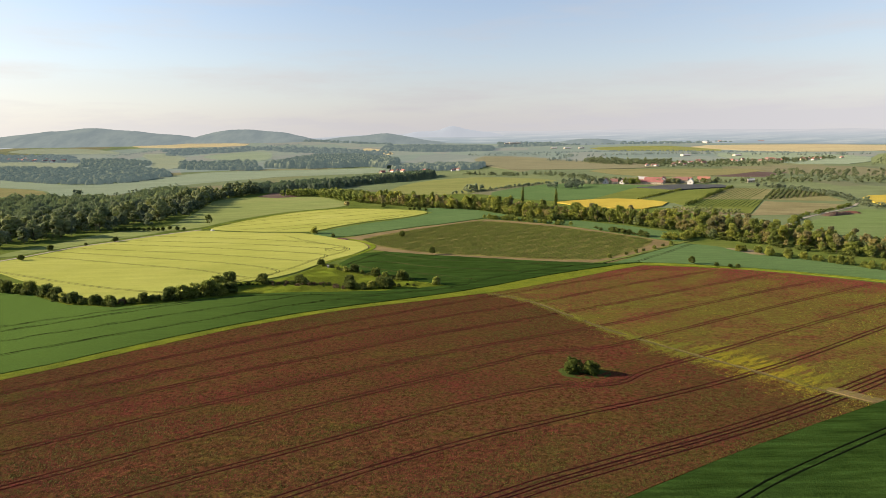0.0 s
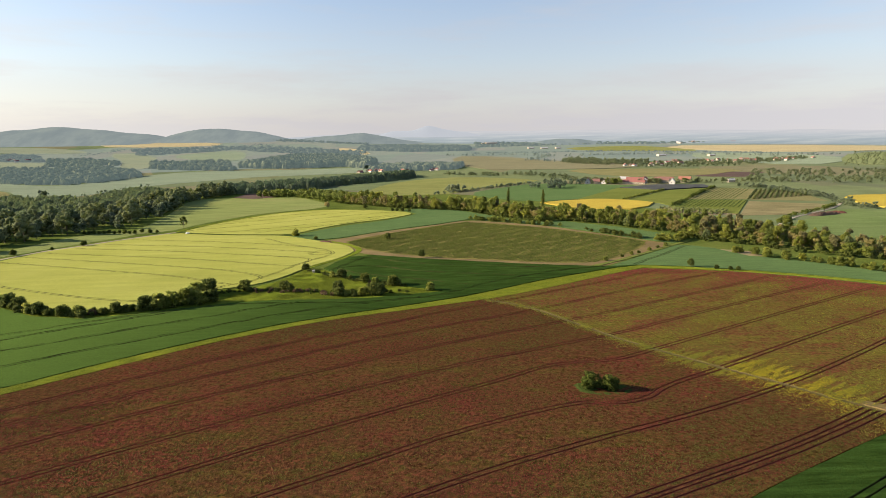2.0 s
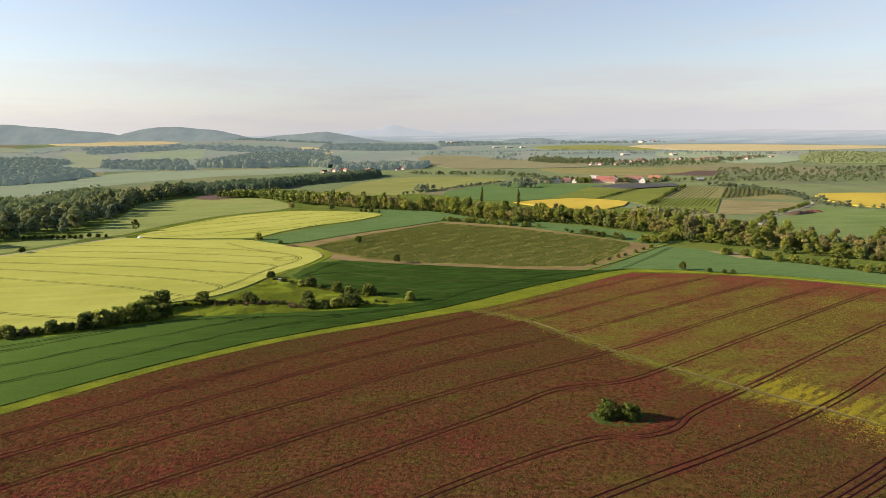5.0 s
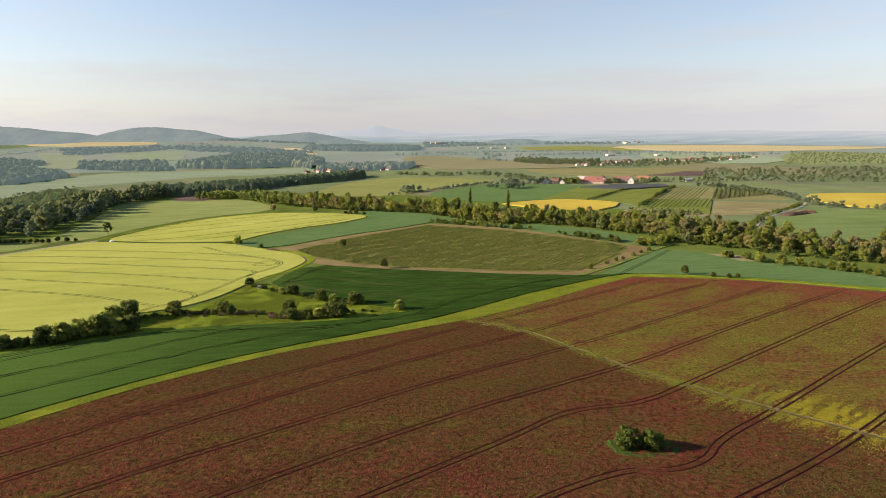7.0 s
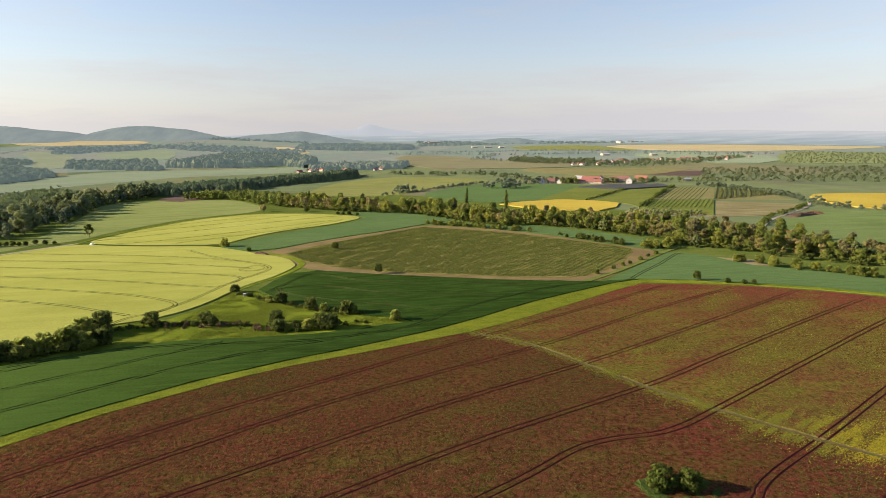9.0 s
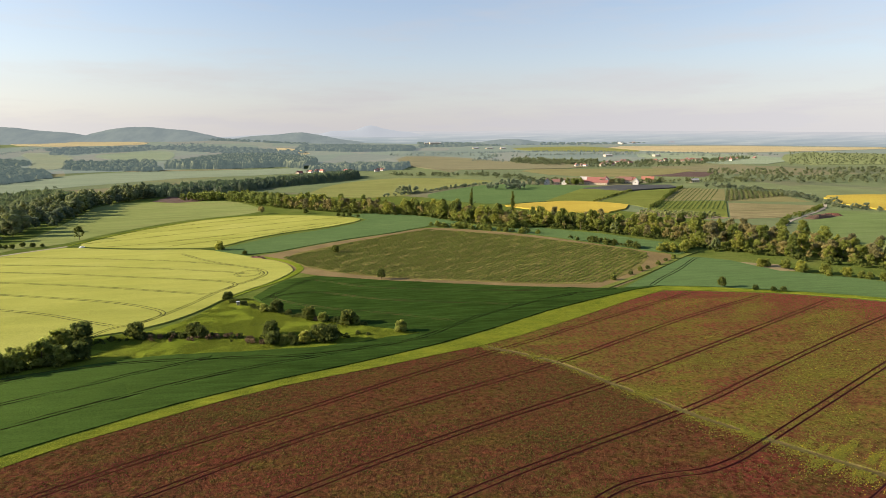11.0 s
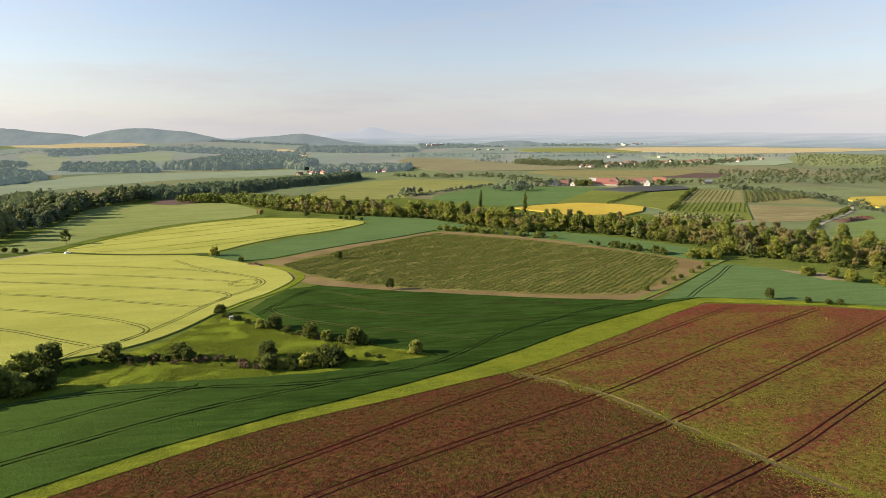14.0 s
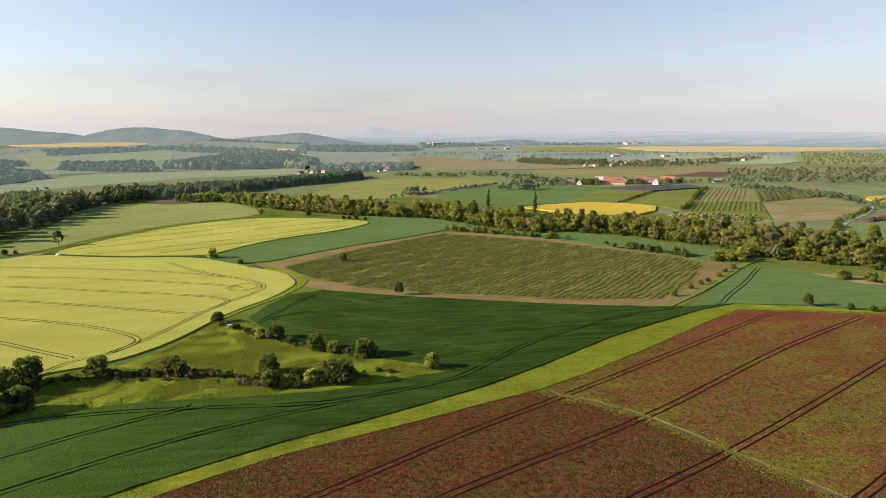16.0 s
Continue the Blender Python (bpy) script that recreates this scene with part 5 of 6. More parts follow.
def ribbon(name, line, half, lift, mat, label, category):
    mid = resample(rounded(line), 6)
    a, b = shifted(mid, half), shifted(mid, -half)
    verts = [(*p, gz(*p) + lift) for p in a] + [(*p, gz(*p) + lift) for p in b]
    n = len(mid)
    verts += [(x, y, z - lift - 0.3) for x, y, z in verts]
    faces = [(i, n + i, n + i + 1, i + 1) for i in range(n - 1)]
    faces += [(i, i + 1, 2 * n + i + 1, 2 * n + i) for i in range(n - 1)] + [(n + i + 1, n + i, 3 * n + i, 3 * n + i + 1) for i in range(n - 1)]
    return tagged(mesh_object(name, verts, faces, [mat]), label, category, kind="structure")


field("trodden_corner", [(138.5, 168), (141, 170.5), (146, 166), (151, 161), (153.5, 157.8), (149, 156.2), (144.5, 161)], 0.33, [SOIL], "bare trodden soil at the end of the path", "path", step=3, soft=1)
ribbon("farm_road", [(-345, 400), (-327, 440), (-317, 470), (-306, 505), (-288, 528), (-274, 552), (-258, 574), (-234, 600)], 1.8, 0.1, ROAD, "pale gravel road between barley and meadow", "road")
ribbon("farm_track", [(-234, 602), (-226, 640), (-209, 688), (-186, 728), (-160, 756), (-120, 779), (-82, 769)], 1.4, 0.3, GRASS, "overgrown track along the barley", "road")
ribbon("ditch_bank", [(-231, 597), (-200, 581), (-168, 568), (-139, 562), (-114, 556), (-100, 545)], 2.0, 0.4, DARK_GRASS, "dark grassy ditch between two barley fields", "ditch")
ribbon("gravel_road", [(332, 528), (345, 545), (378, 578), (428, 614), (471, 648), (505, 690)], 1.5, 0.25, ROAD, "pale gravel road that curves past the orchard", "road")
ribbon("grass_verge", [(-70, 399), (-62, 415), (-50, 432), (-41, 455), (-40, 470), (-52, 494), (-70, 512)], 2.2, 0.25, GRASS, "grassy verge beside the barley", "grass")


# ---- heaps ----
def heap(x, y, length, width, height, turn, mat, label, seed):
    """A long uneven pile on the ground."""
    r = np.random.default_rng(seed)
    nu, nv = 30, 12
    verts, faces = [], []
    for i in range(nu):
        for j in range(nv):
            u, v = i / (nu - 1) * 2 - 1, j / (nv - 1) * 2 - 1
            rim = max(0.0, 1 - u ** 4) * max(0.0, 1 - v ** 2)
            px, py = u * length / 2, v * width / 2
            c, s = math.cos(radians(turn)), math.sin(radians(turn))
            wx, wy = x + px * c - py * s, y + px * s + py * c
            verts.append((wx, wy, gz(wx, wy) + 0.1 + height * rim * (0.55 + 0.5 * r.random())))
    for i in range(nu - 1):
        for j in range(nv - 1):
            a = i * nv + j
            faces.append((a, a + nv, a + nv + 1, a + 1))
    return tagged(mesh_object("spoil_mound", verts, faces, [mat]), label, "heap")


heap(-73, 509, 13, 4.5, 1.5, -35, soil_mat("heap_earth", (0.12, 0.06, 0.05), (0.2, 0.11, 0.09)), "low reddish earth heap at the field corner", 5)
heap(415, 588, 38, 12, 3.2, 20, soil_mat("red_earth", (0.085, 0.056, 0.04), (0.125, 0.083, 0.06)), "long red-brown heap on the meadow", 6)
heap(436, 598, 16, 8, 2.4, -30, soil_mat("brown_earth", (0.09, 0.042, 0.032), (0.14, 0.066, 0.05)), "red-brown heap on the meadow", 7)


# ---- buildings ----
def box(bm, x0, y0, z0, x1, y1, z1):
    v = [bm.verts.new(p) for p in ((x0, y0, z0), (x1, y0, z0), (x1, y1, z0), (x0, y1, z0), (x0, y0, z1), (x1, y0, z1), (x1, y1, z1), (x0, y1, z1))]
    for f in ((0, 3, 2, 1), (4, 5, 6, 7), (0, 1, 5, 4), (1, 2, 6, 5), (2, 3, 7, 6), (3, 0, 4, 7)):
        bm.faces.new([v[i] for i in f])


def boxes(*dims):
    bm = bmesh.new()
    for d in dims:
        box(bm, *d)
    return bm


RED_TILES = plain_mat("red_roof_tiles", (0.23, 0.095, 0.08), 0.8, 0.3, 0.8)
ORANGE_TILES = plain_mat("orange_roof_tiles", (0.30, 0.13, 0.09), 0.8, 0.3, 0.8)
DULL_TILES = plain_mat("weathered_roof_tiles", (0.19, 0.10, 0.085), 0.85, 0.3, 0.8)
GREY_ROOF = plain_mat("grey_roof", (0.35, 0.35, 0.35), 0.7, 0.15)
WHITE_WALL = plain_mat("white_render", (0.55, 0.53, 0.50), 0.9, 0.08, 0.3)
CREAM_WALL = plain_mat("cream_render", (0.42, 0.36, 0.28), 0.9, 0.1, 0.3)
GLASS = plain_mat("window_glass", (0.04, 0.05, 0.06), 0.15, 0.1)
BRICK = plain_mat("chimney_brick", (0.3, 0.13, 0.09))


def house(x, y, length, width, wall, rise, turn, roof_mat, wall_mat, label, chimney=True, openings=True, name="house"):
    """A gabled building: walls with windows and a door, two roof slopes with eaves, and a chimney."""
    top = tagged(new(name), label, "house")
    top.matrix_basis = pose(x, y, gz(x, y) - 0.1, 0, 0, turn)
    a, b = length / 2, width / 2
    bm = boxes((-a, -b, 0, a, b, wall))
    for s in (-1, 1):
        v = [bm.verts.new(p) for p in ((s * a, -b, wall), (s * a, b, wall), (s * a, 0, wall + rise))]
        bm.faces.new(v if s > 0 else v[::-1])
    part("wall", bm, wall_mat, top)
    for s in (-1, 1):
        bm = bmesh.new()
        e, t = 0.5, 0.22
        drop = rise / b * e
        pts = [(-a - e, s * (b + e), wall - drop), (a + e, s * (b + e), wall - drop), (a + e, 0, wall + rise), (-a - e, 0, wall + rise)]
        lo = [bm.verts.new((p[0], p[1], p[2] + 0.02)) for p in pts]
        hi = [bm.verts.new((p[0], p[1], p[2] + 0.02 + t)) for p in pts]
        for q in ((lo[3], lo[2], lo[1], lo[0]), tuple(hi), *((lo[i], lo[(i + 1) % 4], hi[(i + 1) % 4], hi[i]) for i in range(4))):
            bm.faces.new(q)
        part("roof", bm, roof_mat, top)
    if chimney:
        part("chimney", boxes((a * 0.3 - 0.4, 0.5, wall + rise * 0.6, a * 0.3 + 0.4, 1.2, wall + rise + 1.0)), BRICK, top)
    if openings:
        n = max(2, int(length / 4))
        for i in range(n):
            c = -a + length * (i + 0.5) / n
            part("window", boxes((c - 0.55, -b - 0.04, 1.0, c + 0.55, -b + 0.02, 2.3)), GLASS, top)
        part("window", boxes((-a - 0.04, -0.6, wall * 0.55, -a + 0.02, 0.6, wall * 0.55 + 1.3)), GLASS, top)
    return top


for x, y, ln, wd, wl, rs, tn, rf, wm, lab in (
        (312, 1080, 16, 10, 5, 5, 70, DULL_TILES, WHITE_WALL, "white house with a steep dull red roof at the farm"),
        (325, 1072, 13, 9, 4.5, 4.5, -20, DULL_TILES, CREAM_WALL, "cream house with a weathered roof at the farm"),
        (338, 1066, 11, 8, 4, 4, 60, RED_TILES, WHITE_WALL, "small white house with a red roof"),
        (380, 1042, 44, 11, 4.0, 3.5, -33, RED_TILES, CREAM_WALL, "long red-roofed barn of the farm"),
        (392, 1062, 30, 12, 5.5, 5, -33, RED_TILES, WHITE_WALL, "tall red-roofed farm building"),
        (410, 1066, 14, 10, 7, 4, 57, RED_TILES, WHITE_WALL, "white farmhouse with a red roof"),
        (378, 1078, 16, 10, 8, 3, -33, GREY_ROOF, WHITE_WALL, "pale flat-topped farm building"),
        (436, 1052, 26, 12, 5.5, 4.5, -30, DULL_TILES, CREAM_WALL, "farm building with a dull red roof"),
        (448, 1064, 26, 12, 5.5, 4, -30, RED_TILES, CREAM_WALL, "red-roofed stable of the farm"),
        (438, 1012, 9, 9, 5, 5.5, 60, WHITE_WALL, WHITE_WALL, "bright white gabled house before the farm"),
        (474, 1044, 20, 13, 6, 4.5, -30, ORANGE_TILES, CREAM_WALL, "building with a bright orange roof"),
        (486, 1058, 16, 11, 5, 4, 60, ORANGE_TILES, CREAM_WALL, "building with an orange roof behind another"),
        (545, 1022, 12, 8, 4, 2.5, 0, GREY_ROOF, CREAM_WALL, "low grey-roofed shed among trees"),
        (-610, 925, 12, 9, 5, 4.5, 30, DULL_TILES, WHITE_WALL, "white house among the valley trees"),
        (-660, 1010, 11, 9, 5, 4, -20, DULL_TILES, WHITE_WALL, "small house among the valley trees")):
    house(x, y, ln, wd, wl, rs, tn, rf, wm, lab)
rng = np.random.default_rng(77)
for i in range(17):
    p = along([(-150, 1800), (-81, 1782), (-39, 1772), (56, 1790), (110, 1776)], rng.uniform(0, 1)) + rng.normal(0, 22, 2)
    house(*p, rng.uniform(9, 13), 8, rng.uniform(3, 4), rng.uniform(3, 4), rng.uniform(0, 180), (RED_TILES, DULL_TILES, ORANGE_TILES)[i % 3], (WHITE_WALL, CREAM_WALL)[i % 2],
          "village house with a red roof among trees", chimney=False)
for i in range(36):
    p = along([(640, 1700), (714, 1848), (889, 1900), (989, 1930), (1133, 1960), (1340, 2060)], rng.uniform(0, 1)) + rng.normal(0, 45, 2)
    house(*p, rng.uniform(10, 17), 9, rng.uniform(3.2, 5), rng.uniform(3, 4), rng.uniform(0, 180), (RED_TILES, DULL_TILES, DULL_TILES)[i % 3], (WHITE_WALL, CREAM_WALL)[i % 2],
          "far village house on the plain", chimney=False, openings=i % 2 == 0)
for i in range(16):
    p = along([(-2174, 2980), (-2109, 3000), (-1880, 2840), (-1757, 2780)], rng.uniform(0, 1)) + rng.normal(0, 30, 2)
    house(*p, rng.uniform(14, 24), 12, rng.uniform(5, 7), 5, rng.uniform(0, 180), (DULL_TILES, RED_TILES)[i % 2], WHITE_WALL, "distant village house below the hills", chimney=False, openings=False)
for i in range(22):
    p = along([(1500, 3750), (1900, 3800), (2300, 3600), (3100, 3400)], rng.uniform(0, 1)) + rng.normal(0, 50, 2)
    house(*p, rng.uniform(16, 34), 14, rng.uniform(5, 8), 4, rng.uniform(0, 180), (GREY_ROOF, DULL_TILES)[i % 2], CREAM_WALL, "pale building of a distant town", chimney=False, openings=False)
for x, y, ln, h in ((466, 3800, 70, 16), (430, 3830, 50, 12), (620, 3300, 30, 6), (690, 3280, 36, 5), (760, 3260, 26, 6), (980, 2400, 30, 6), (1150, 2330, 24, 6)):
    house(x, y, ln, 24, h, 2, 4, GREY_ROOF, CREAM_WALL, "large pale industrial building far off", chimney=False, openings=False, name="industrial_building")


# ---- small things by the fields ----
def hide(x, y, turn):
    """A raised wooden hide on four legs."""
    wood = plain_mat("weathered_boards", (0.27, 0.25, 0.22), 0.85, 0.25, 4)
    top = tagged(new("raised_hide"), "small pale wooden hide on legs beside the shrubs", "hide")
    top.matrix_basis = pose(x, y, gz(x, y), 0, 0, turn) @ Matrix.Diagonal((0.72, 0.72, 0.72, 1))
    for sx in (-1, 1):
        for sy in (-1, 1):
            part("leg", boxes((sx * 0.75 - 0.07, sy * 0.75 - 0.07, -0.2, sx * 0.75 + 0.07, sy * 0.75 + 0.07, 1.7)), wood, top)
    part("floor_board", boxes((-0.95, -0.95, 1.65, 0.95, 0.95, 1.77)), wood, top)
    for w in ((-0.9, -0.9, 1.77, 0.9, -0.84, 2.7), (-0.9, 0.84, 1.77, 0.9, 0.9, 3.4), (-0.9, -0.84, 1.77, -0.84, 0.84, 2.7), (0.84, -0.84, 1.77, 0.9, 0.84, 2.7)):
        part("wall_panel", boxes(w), wood, top)
    for sx in (-1, 1):
        part("post", boxes((sx * 0.84 - 0.04, -0.88, 2.7, sx * 0.84 + 0.04, -0.80, 3.4)), wood, top)
    part("roof", boxes((-1.1, -1.1, 3.4, 1.1, 1.1, 3.5)), GREY_ROOF, top)
    for i in range(5):
        part("ladder_rung", boxes((-0.3, -1.2 + 0.05 * i, 0.25 + 0.3 * i, 0.3, -1.14 + 0.05 * i, 0.3 + 0.3 * i)), wood, top)


hide(-61.5, 381, 20)


def car(x, y, turn, paint, label):
    """A small parked car: body, cabin, windows and four wheels."""
    top = tagged(new("parked_car"), label, "car")
    top.matrix_basis = pose(x, y, gz(x, y) + 0.1, 0, 0, turn)
    bm = boxes((-2.1, -0.85, 0.35, 2.1, 0.85, 0.95))
    bmesh.ops.bevel(bm, geom=bm.edges[:], offset=0.12, segments=2, affect="EDGES")
    part("body", bm, paint, top)
    bm = boxes((-1.5, -0.75, 0.93, 0.9, 0.75, 1.5))
    for v in bm.verts:
        if v.co.z > 1.2:
            v.co.x *= 0.72
            v.co.y *= 0.85
    part("cabin", bm, paint, top)
    for s in (-1, 1):
        part("side_window", boxes((-1.0, s * 0.70 - 0.03, 1.02, 0.5, s * 0.70 + 0.03, 1.38)), GLASS, top)
    part("windscreen", boxes((0.62, -0.6, 1.0, 0.82, 0.6, 1.36)), GLASS, top)
    for wx in (-1.3, 1.3):
        for wy in (-0.8, 0.8):
            bm = bmesh.new()
            bmesh.ops.create_cone(bm, cap_ends=True, segments=16, radius1=0.34, radius2=0.34, depth=0.22, matrix=pose(wx, wy, 0.34, 90))
            part("wheel", bm, plain_mat("tyre", (0.03, 0.03, 0.03)), top)


car(-218, 588, 55, plain_mat("white_paint", (0.8, 0.8, 0.8), 0.3, 0.03), "small white car parked on the field road")


# ---- the far hills ----
def hill(name, cx, cy, left, right, depth, outline, mat, label, seed, base=-4):
    """A wooded hill on the plain. outline: its height from the left foot (-1) over the top to the right foot (1)."""
    r = np.random.default_rng(seed)
    nu, nv = 130, 26
    verts, faces = [], []
    at, tall_at = zip(*outline)
    for i in range(nu):
        u = i / (nu - 1) * 2 - 1
        ridge = float(np.mean([np.interp(u + d, at, tall_at) for d in (-0.05, -0.025, 0, 0.025, 0.05)]))
        for j in range(nv):
            v = j / (nv - 1) * 2 - 1
            px = cx + (u * left if u < 0 else u * right)
            py = cy + v * depth
            fall = (0.5 + 0.5 * math.cos(math.pi * v)) ** 0.8
            up = ridge * fall * (1 + 0.1 * noise.noise((px / 150, py / 150, seed))) + r.uniform(0, 3) * fall * min(1, ridge / 10)
            verts.append((px, py, gz(px, py) + base + up))
    for i in range(nu - 1):
        for j in range(nv - 1):
            a = i * nv + j
            faces.append((a, a + nv, a + nv + 1, a + 1))
    return tagged(mesh_object(name, verts, faces, [mat], smooth=True), label, "hill", kind="structure")


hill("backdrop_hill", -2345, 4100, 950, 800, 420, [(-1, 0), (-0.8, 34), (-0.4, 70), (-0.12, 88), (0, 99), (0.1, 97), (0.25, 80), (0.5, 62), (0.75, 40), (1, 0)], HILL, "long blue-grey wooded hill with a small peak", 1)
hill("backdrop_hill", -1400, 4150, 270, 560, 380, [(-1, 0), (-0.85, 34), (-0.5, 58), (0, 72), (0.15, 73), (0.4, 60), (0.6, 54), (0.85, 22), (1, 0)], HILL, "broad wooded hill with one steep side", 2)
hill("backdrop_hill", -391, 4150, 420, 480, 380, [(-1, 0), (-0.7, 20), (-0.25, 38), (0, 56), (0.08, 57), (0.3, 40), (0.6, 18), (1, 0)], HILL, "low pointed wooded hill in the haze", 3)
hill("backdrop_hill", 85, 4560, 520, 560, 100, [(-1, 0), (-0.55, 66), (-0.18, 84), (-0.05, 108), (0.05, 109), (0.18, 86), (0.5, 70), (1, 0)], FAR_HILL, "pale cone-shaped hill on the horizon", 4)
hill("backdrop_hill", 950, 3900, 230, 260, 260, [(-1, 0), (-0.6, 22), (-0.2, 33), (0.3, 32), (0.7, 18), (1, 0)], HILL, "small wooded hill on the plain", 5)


def backdrop_plain():
    """The far plain, its haze painted in as emission: it rises from the last fields to the horizon in long low swells.
    """
    a = np.linspace(-0.95, 0.95, 240)
    verts, faces = [], []
    rows = np.linspace(3950, 4870, 34)
    for k, q in enumerate(rows):
        x, y = q * np.sin(a), 60 + q * np.cos(a)
        u = k / (len(rows) - 1)
        swell = sum(np.sin(a * f + ph + 5 * u) for f, ph in ((9, 0.3), (23, 1.7), (51, 4.0))) * 1.6 * u
        rise = 62 * np.clip((u - 0.12) / 0.88, 0, 1) ** 0.9 / (1 + np.exp(-(a + 0.2) / 0.05))
        verts += list(zip(x, y, ground_z(x, y) + np.where((a < -0.12) & (u < 0.6), -7, 1.5 if k else -2) + rise + swell))
    n = len(a)
    for i in range(len(rows) - 1):
        for j in range(n - 1):
            k = i * n + j
            faces.append((k, k + 1, k + n + 1, k + n))
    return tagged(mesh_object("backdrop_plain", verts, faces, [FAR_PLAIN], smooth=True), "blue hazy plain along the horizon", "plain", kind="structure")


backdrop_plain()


def backdrop_farmland():
    """Farmland at the far side of the valley and on the plain, with haze painted on as emission, like the hills."""
    a = np.linspace(-0.95, 0.95, 120)
    rows = np.linspace(2150, 3980, 40)
    verts = []
    for q in rows:
        x, y = q * np.sin(a), 60 + q * np.cos(a)
        verts += list(zip(x, y, ground_z(x, y) + 0.25))
    n = len(a)
    faces = [(i * n + j, i * n + j + 1, (i + 1) * n + j + 1, (i + 1) * n + j) for i in range(len(rows) - 1) for j in range(n - 1)]
    return tagged(mesh_object("backdrop_farmland", verts, faces, [patchwork_mat("hazed_farmland", (0.056, 0.066, 0.069), 0.6)], smooth=True), "pale patchwork of distant fields", "farmland", kind="structure")


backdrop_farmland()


# ---- flowers, weeds and tufts ----
def tufts(name, pts, size, height, base, mat, label, seed, sides=3):
    """Small leafy tufts: low pointed cushions of uneven shape, in one mesh."""
    r = np.random.default_rng(seed)
    n = len(pts)
    z = ground_z(pts[:, 0], pts[:, 1]) + base
    s = r.uniform(0.6, 1.4, n) * size
    a0 = r.uniform(0, 6.28, n)
    verts = np.empty((n, sides + 1, 3))
    for k in range(sides):
        a = a0 + 2 * math.pi * k / sides + r.normal(0, 0.25, n)
        d = s * r.uniform(0.7, 1.2, n)
        verts[:, k] = np.stack([pts[:, 0] + d * np.cos(a), pts[:, 1] + d * np.sin(a), z + r.uniform(-0.05, 0.08, n)], 1)
    verts[:, sides] = np.stack([pts[:, 0] + r.normal(0, 0.2, n) * s, pts[:, 1] + r.normal(0, 0.2, n) * s, z + height * r.uniform(0.5, 1.3, n)], 1)
    idx = (np.arange(n) * (sides + 1))[:, None]
    tri = np.concatenate([np.stack([idx[:, 0] + k, idx[:, 0] + (k + 1) % sides, idx[:, 0] + sides], 1) for k in range(sides)])
    me = bpy.data.meshes.new(name)
    me.vertices.add(n * (sides + 1))
    me.vertices.foreach_set("co", verts.ravel())
    me.loops.add(tri.size)
    me.loops.foreach_set("vertex_index", tri.ravel().astype(np.int32))
    me.polygons.add(len(tri))
    me.polygons.foreach_set("loop_start", (np.arange(len(tri)) * 3).astype(np.int32))
    me.materials.append(mat)
    me.update(calc_edges=True)
    return tagged(new(name, me), label, "plants", kind="stuff")


def scatter(r, outline, count):
    ring = np.array(outline, float)
    lo, hi = ring.min(0), ring.max(0)
    out = np.empty((0, 2))
    while len(out) < count:
        p = r.uniform(lo, hi, (count * 2, 2))
        out = np.concatenate([out, p[inside(p, ring)]])
    return out[:count]


def waves(p, scale, seed):
    """A smooth field of patches between 0 and 1."""
    r = np.random.default_rng(seed)
    total = np.zeros(len(p))
    for k in range(7):
        w = r.normal(0, 1, 2) / scale * (1 + 0.5 * k)
        total += np.sin(p @ w + r.uniform(0, 6.28)) / (1 + 0.5 * k)
    return 0.5 + 0.5 * np.tanh(total * 0.8)


rng = np.random.default_rng(5)
RED = RED_EDGE + RED_FAR + RED_LOW
p = scatter(rng, RED, 320000)
p = p[np.hypot(p[:, 0] - 65, (p[:, 1] - 184.5) * 1.4) > 11]
rut = np.full(len(p), 1e9)
for line in TRAMS:
    rut = np.minimum(rut, line_distance(p, np.array(rounded(line, False, 1))))
trail = line_distance(p, np.array(PATH_LINE, float))
lower = line_distance(p, np.array(PATH_LINE[5:], float))
free = (np.abs(rut - 0.95) > 0.55) & (trail > rng.uniform(0.7, 1.7, len(p)))
drilled = p @ np.array([[0.86, -0.5], [0.5, 0.86]])
patch = waves(drilled * np.array([0.35, 1.0]), 13, 3)
streaks = waves(p @ np.array([[0.86, -0.5], [0.5, 0.86]]) * np.array([0.12, 1.0]), 3.0, 4)
beyond = 1 / (1 + np.exp(-((p[:, 0] - 75) + (p[:, 1] - 262) * 0.45) / 8))
chance = rng.uniform(0, 1, len(p))
low_edge = line_distance(p, np.array(RED_LOW, float))
yellow_odds = 0.10 * np.exp(-(lower / 8) ** 2) * streaks + 0.02 * beyond * patch ** 4 * streaks
clump = np.clip((waves(drilled * np.array([0.3, 1.0]), 8, 33) * waves(p, 26, 34) - 0.28) / 0.35, 0, 1)
green_odds = 0.07 + 0.6 * clump + 0.45 * np.exp(-(low_edge / 15) ** 2) + 0.7 * beyond * (0.3 + 0.7 * patch) + 0.3 * np.exp(-(lower / 14) ** 2) + 0.1 * streaks
edge = line_distance(p, np.array([(123, 354), (147, 366)] + RED_FAR, float))
crimson_odds = 0.9 * np.exp(-(edge / 42) ** 2) + 0.5 * np.exp(-(rut / 2.2) ** 2) * (0.4 + streaks) + 0.75 * np.clip((waves(drilled * np.array([0.4, 1.0]), 14, 8) - 0.72) / 0.2, 0, 1)
is_yellow = free & (chance < yellow_odds)
is_green = free & ~is_yellow & (rng.uniform(0, 1, len(p)) < green_odds * (1 - 0.85 * np.exp(-(edge / 24) ** 2)))
is_crimson = free & ~is_yellow & ~is_green & (rng.uniform(0, 1, len(p)) < crimson_odds)
is_brown = free & ~is_yellow & ~is_green & ~is_crimson & (rng.uniform(0, 1, len(p)) < 0.4)
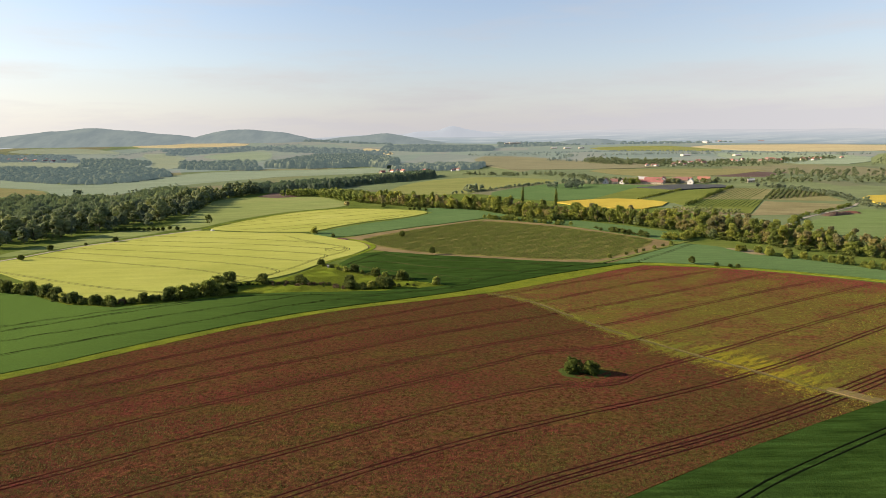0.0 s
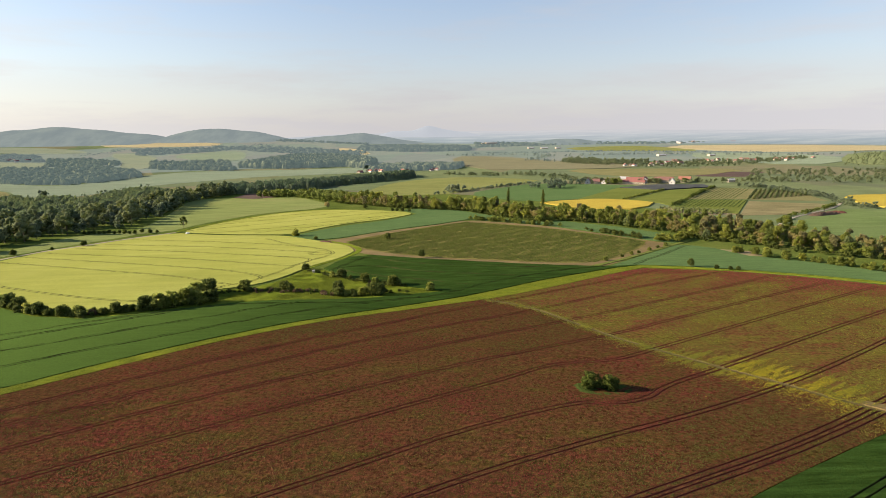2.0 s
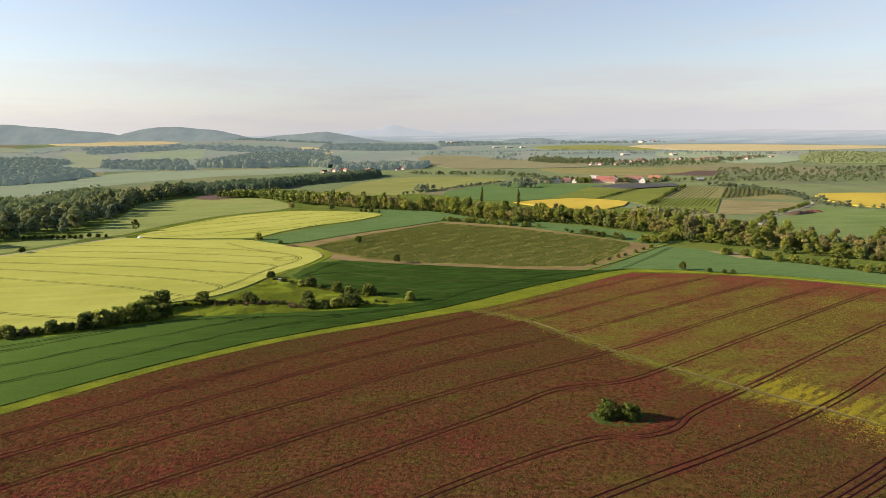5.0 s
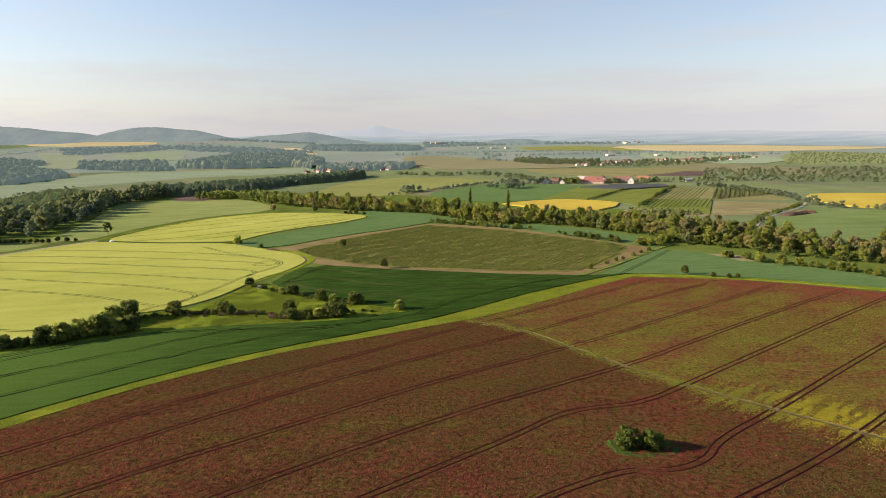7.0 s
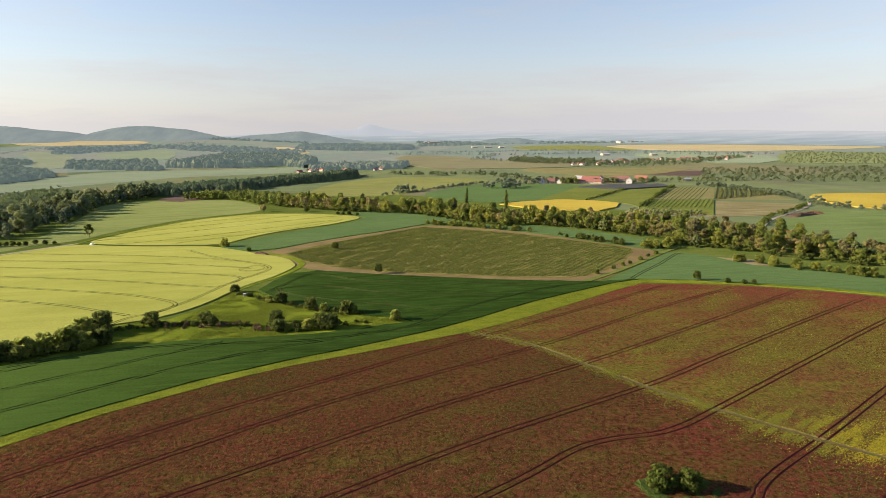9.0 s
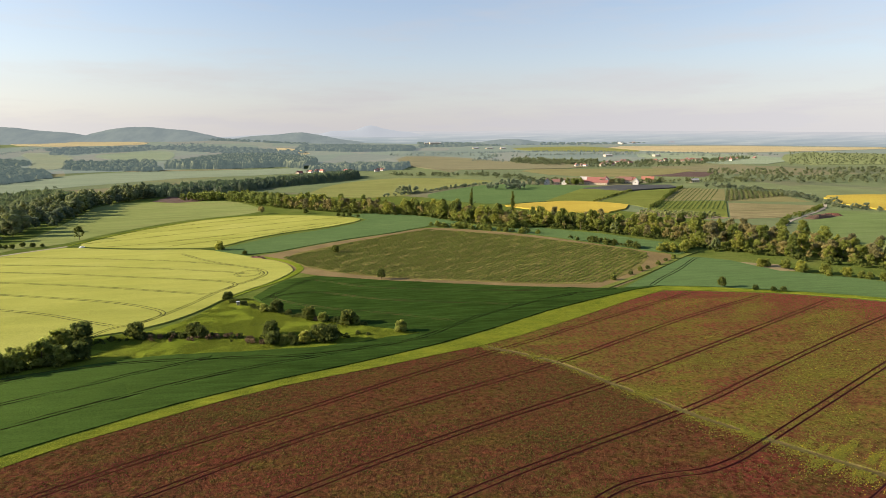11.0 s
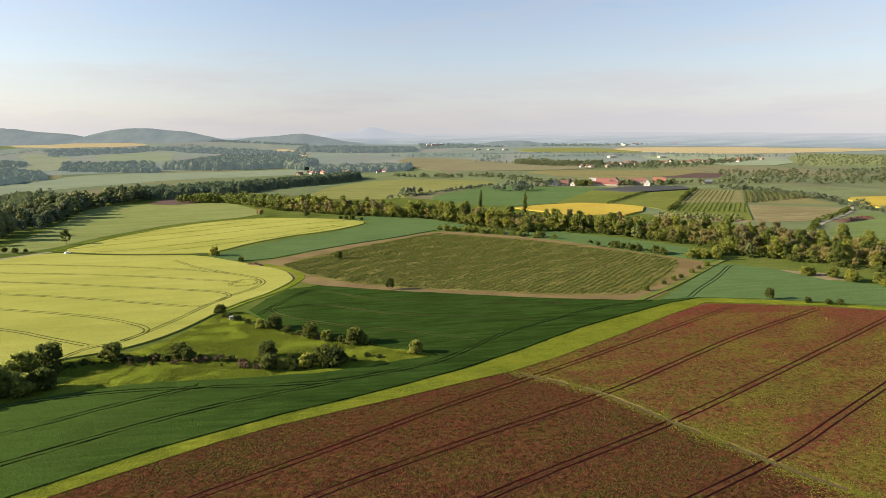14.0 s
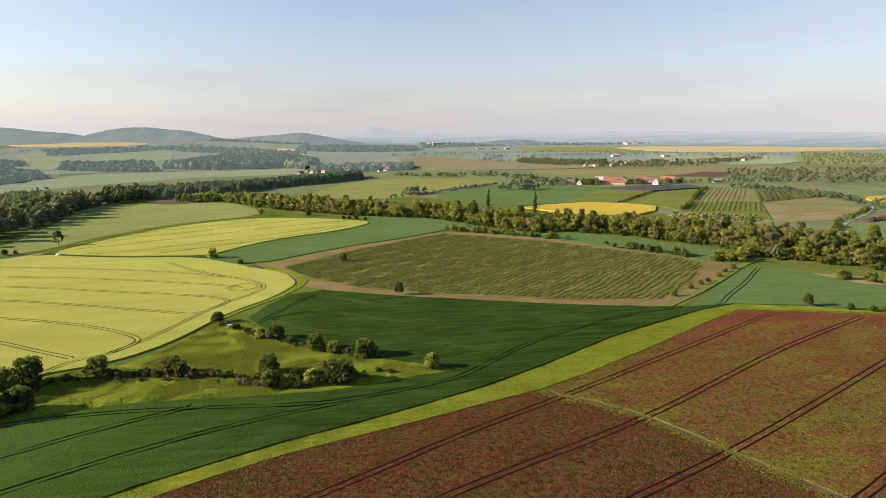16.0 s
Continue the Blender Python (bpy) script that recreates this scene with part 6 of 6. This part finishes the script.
tufts("mustard_flowers", p[is_yellow], 0.2, 0.34, 0.26, MUSTARD, "yellow mustard in flower in the crimson field", 1)
upper_part = beyond > 0.5
tufts("green_weeds", p[is_green & upper_part], 0.2, 0.22, 0.25, OLIVE_WEED, "olive weeds beyond the path", 13)
tufts("crimson_flowers", p[is_crimson & upper_part], 0.2, 0.24, 0.26, BRIGHT_CRIMSON, "bright crimson flowers along the far edge", 14)
tufts("seed_heads", p[is_brown & upper_part], 0.22, 0.2, 0.25, SEED_HEADS, "rusty stems and seed heads beyond the path", 15)
is_green, is_crimson, is_brown = is_green & ~upper_part, is_crimson & ~upper_part, is_brown & ~upper_part
tufts("green_weeds", p[is_green], 0.21, 0.26, 0.25, WEED, "green weeds among the crimson flowers", 2)
tufts("crimson_flowers", p[is_crimson], 0.19, 0.24, 0.26, CRIMSON, "crimson flower heads", 3)
tufts("brown_stems", p[is_brown], 0.22, 0.22, 0.25, BROWN_STEM, "brownish stems and seed heads", 4)
far_line = [(123, 354), (147, 366)] + RED_FAR
rim = along(far_line, rng.uniform(0, 1, 26000)).T + rng.normal(0, 1, (26000, 2)) * np.array([15.0, 15.0])
rim = rim[rng.uniform(0, 1, len(rim)) < 0.25 + 0.9 * waves((rim @ np.array([[0.86, -0.5], [0.5, 0.86]])) * np.array([0.3, 1.0]), 7, 81)]
tufts("crimson_flowers", rim[inside(rim, np.array(RED, float))], 0.21, 0.22, 0.28, BRIGHT_CRIMSON, "dense crimson flowers along the far edge", 16)
flank = np.concatenate([along(line, rng.uniform(0, 1, 5200)).T + rng.normal(0, 1.7, (5200, 2)) for line in TRAMS])
flank = flank[rng.uniform(0, 1, len(flank)) < 1.5 * waves(flank, 24, 82) - 0.25]
flank = flank[inside(flank, np.array(RED, float)) & (np.hypot(flank[:, 0] - 65, (flank[:, 1] - 184.5) * 1.4) > 11)]
for line in TRAMS:
    flank = flank[np.abs(line_distance(flank, np.array(rounded(line, False, 1))) - 0.95) > 0.5]
tufts("crimson_flowers", flank, 0.22, 0.2, 0.28, CRIMSON, "crimson flowers in bands beside the wheel ruts", 17)
lane = along(PATH_LINE[4:], rng.uniform(0, 1, 10000)).T
lane = lane + rng.normal(0, 1, lane.shape) * np.array([4.5, 3.5])
drill = lane @ np.array([[0.86, -0.5], [0.5, 0.86]])
lane = lane[rng.uniform(0, 1, len(lane)) < 0.25 + waves(drill * np.array([0.2, 1.0]), 2.2, 21) * waves(lane, 9, 22) * 1.4]
top_lane = along(PATH_LINE[:6], rng.uniform(0, 1, 9000)).T + rng.normal(0, 1.8, (9000, 2))
sprinkle = scatter(rng, [(80, 265), (60, 300), (140, 352), (195, 345), (250, 305), (280, 260), (200, 190), (130, 170)], 95000)
turned = sprinkle @ np.array([[0.86, -0.5], [0.5, 0.86]])
lush = waves(turned * np.array([0.35, 1.0]), 13, 3) * waves(turned * np.array([0.25, 1.0]), 9.0, 9)
sprinkle = sprinkle[rng.uniform(0, 1, len(sprinkle)) < 0.03 + 0.8 * np.clip((lush - 0.2) / 0.3, 0, 1)]
bloom = along([(102, 213), (114, 200), (126, 186), (136, 173), (141, 165)], rng.uniform(0, 1, 60000)).T
bloom = bloom + rng.normal(4.5, 6.5, (len(bloom), 1)) * np.array([0.78, 0.62]) + rng.normal(0, 2.0, bloom.shape)
bloom = bloom[rng.uniform(0, 1, len(bloom)) < 1.5 * waves((bloom @ np.array([[0.86, -0.5], [0.5, 0.86]])) * np.array([0.12, 1.0]), 1.3, 61) ** 1.5 * (0.3 + waves(bloom, 10, 62)) - 0.15]
extra = np.concatenate([lane, top_lane, sprinkle, bloom])
extra = extra[inside(extra, np.array(RED, float))]
for line in TRAMS:
    extra = extra[np.abs(line_distance(extra, np.array(rounded(line, False, 1))) - 0.95) > 0.45]
extra = extra[(line_distance(extra, np.array(PATH_LINE, float)) > rng.uniform(0.7, 1.6, len(extra))) | (waves(extra, 5, 41) > 0.9)]
heart = np.hypot((extra[:, 0] - 127) / 17, (extra[:, 1] - 184) / 24)
sort = rng.uniform(0, 1, len(extra)) < 0.04 + (0.3 + 0.65 * waves(extra, 8, 23)) * np.exp(-heart ** 4)
tufts("mustard_flowers", extra[sort], 0.21, 0.2, 0.26, MUSTARD, "yellow mustard in flower along the path", 11)
tufts("green_weeds", extra[~sort], 0.22, 0.18, 0.26, LIME_WEED, "yellow-green weeds along the path", 12)
strip = scatter(rng, MARGIN_UP + RED_EDGE[::-1], 52000)
strip = strip[rng.uniform(0, 1, len(strip)) < 0.3 + 0.7 * waves((strip @ np.array([[0.86, -0.5], [0.5, 0.86]])) * np.array([0.3, 1.0]), 3.0, 71)]
tufts("margin_flowers", strip, 0.22, 0.13, 0.38, MARGIN_TUFT, "yellow-green flowering plants of the margin", 5)
bank = scatter(rng, GRASS_LOOP, 45000)
tufts("grass_tufts", bank, 0.26, 0.3, 0.3, GRASS_TUFT, "rough sunlit grass tufts", 6)
bean = scatter(rng, [(-56, 507), (-12, 556), (55, 612), (121, 556), (171, 490), (187, 463), (156, 421), (124, 391), (90, 398), (56, 412), (20, 426), (-14, 448), (-38, 474)], 150000)
turn = 0.80 + 0.08 * (bean[:, 0] - 60) / 100
length = bean[:, 0] * np.cos(turn) + bean[:, 1] * np.sin(turn)
across = -bean[:, 0] * np.sin(0.8) + bean[:, 1] * np.cos(0.8)
ridge = np.sin(across * 1.85 + 0.9 * np.sin(length * 0.09 + across * 0.05) + 0.7 * np.sin(length * 0.21 - across * 0.31) + 0.5 * np.sin(length * 0.4 + across * 0.7))
gaps = waves(np.stack([length * 0.12, across], 1), 1.6, 51)
bean = bean[(ridge + rng.normal(0, 0.2, len(bean)) > 0.25 - 0.5 * gaps) & (rng.uniform(0, 1, len(bean)) < 0.25 + gaps)]
tufts("bean_plants", bean, 0.45, 0.7, 0.05, BEAN, "rows of low green bean plants on brown soil", 7)
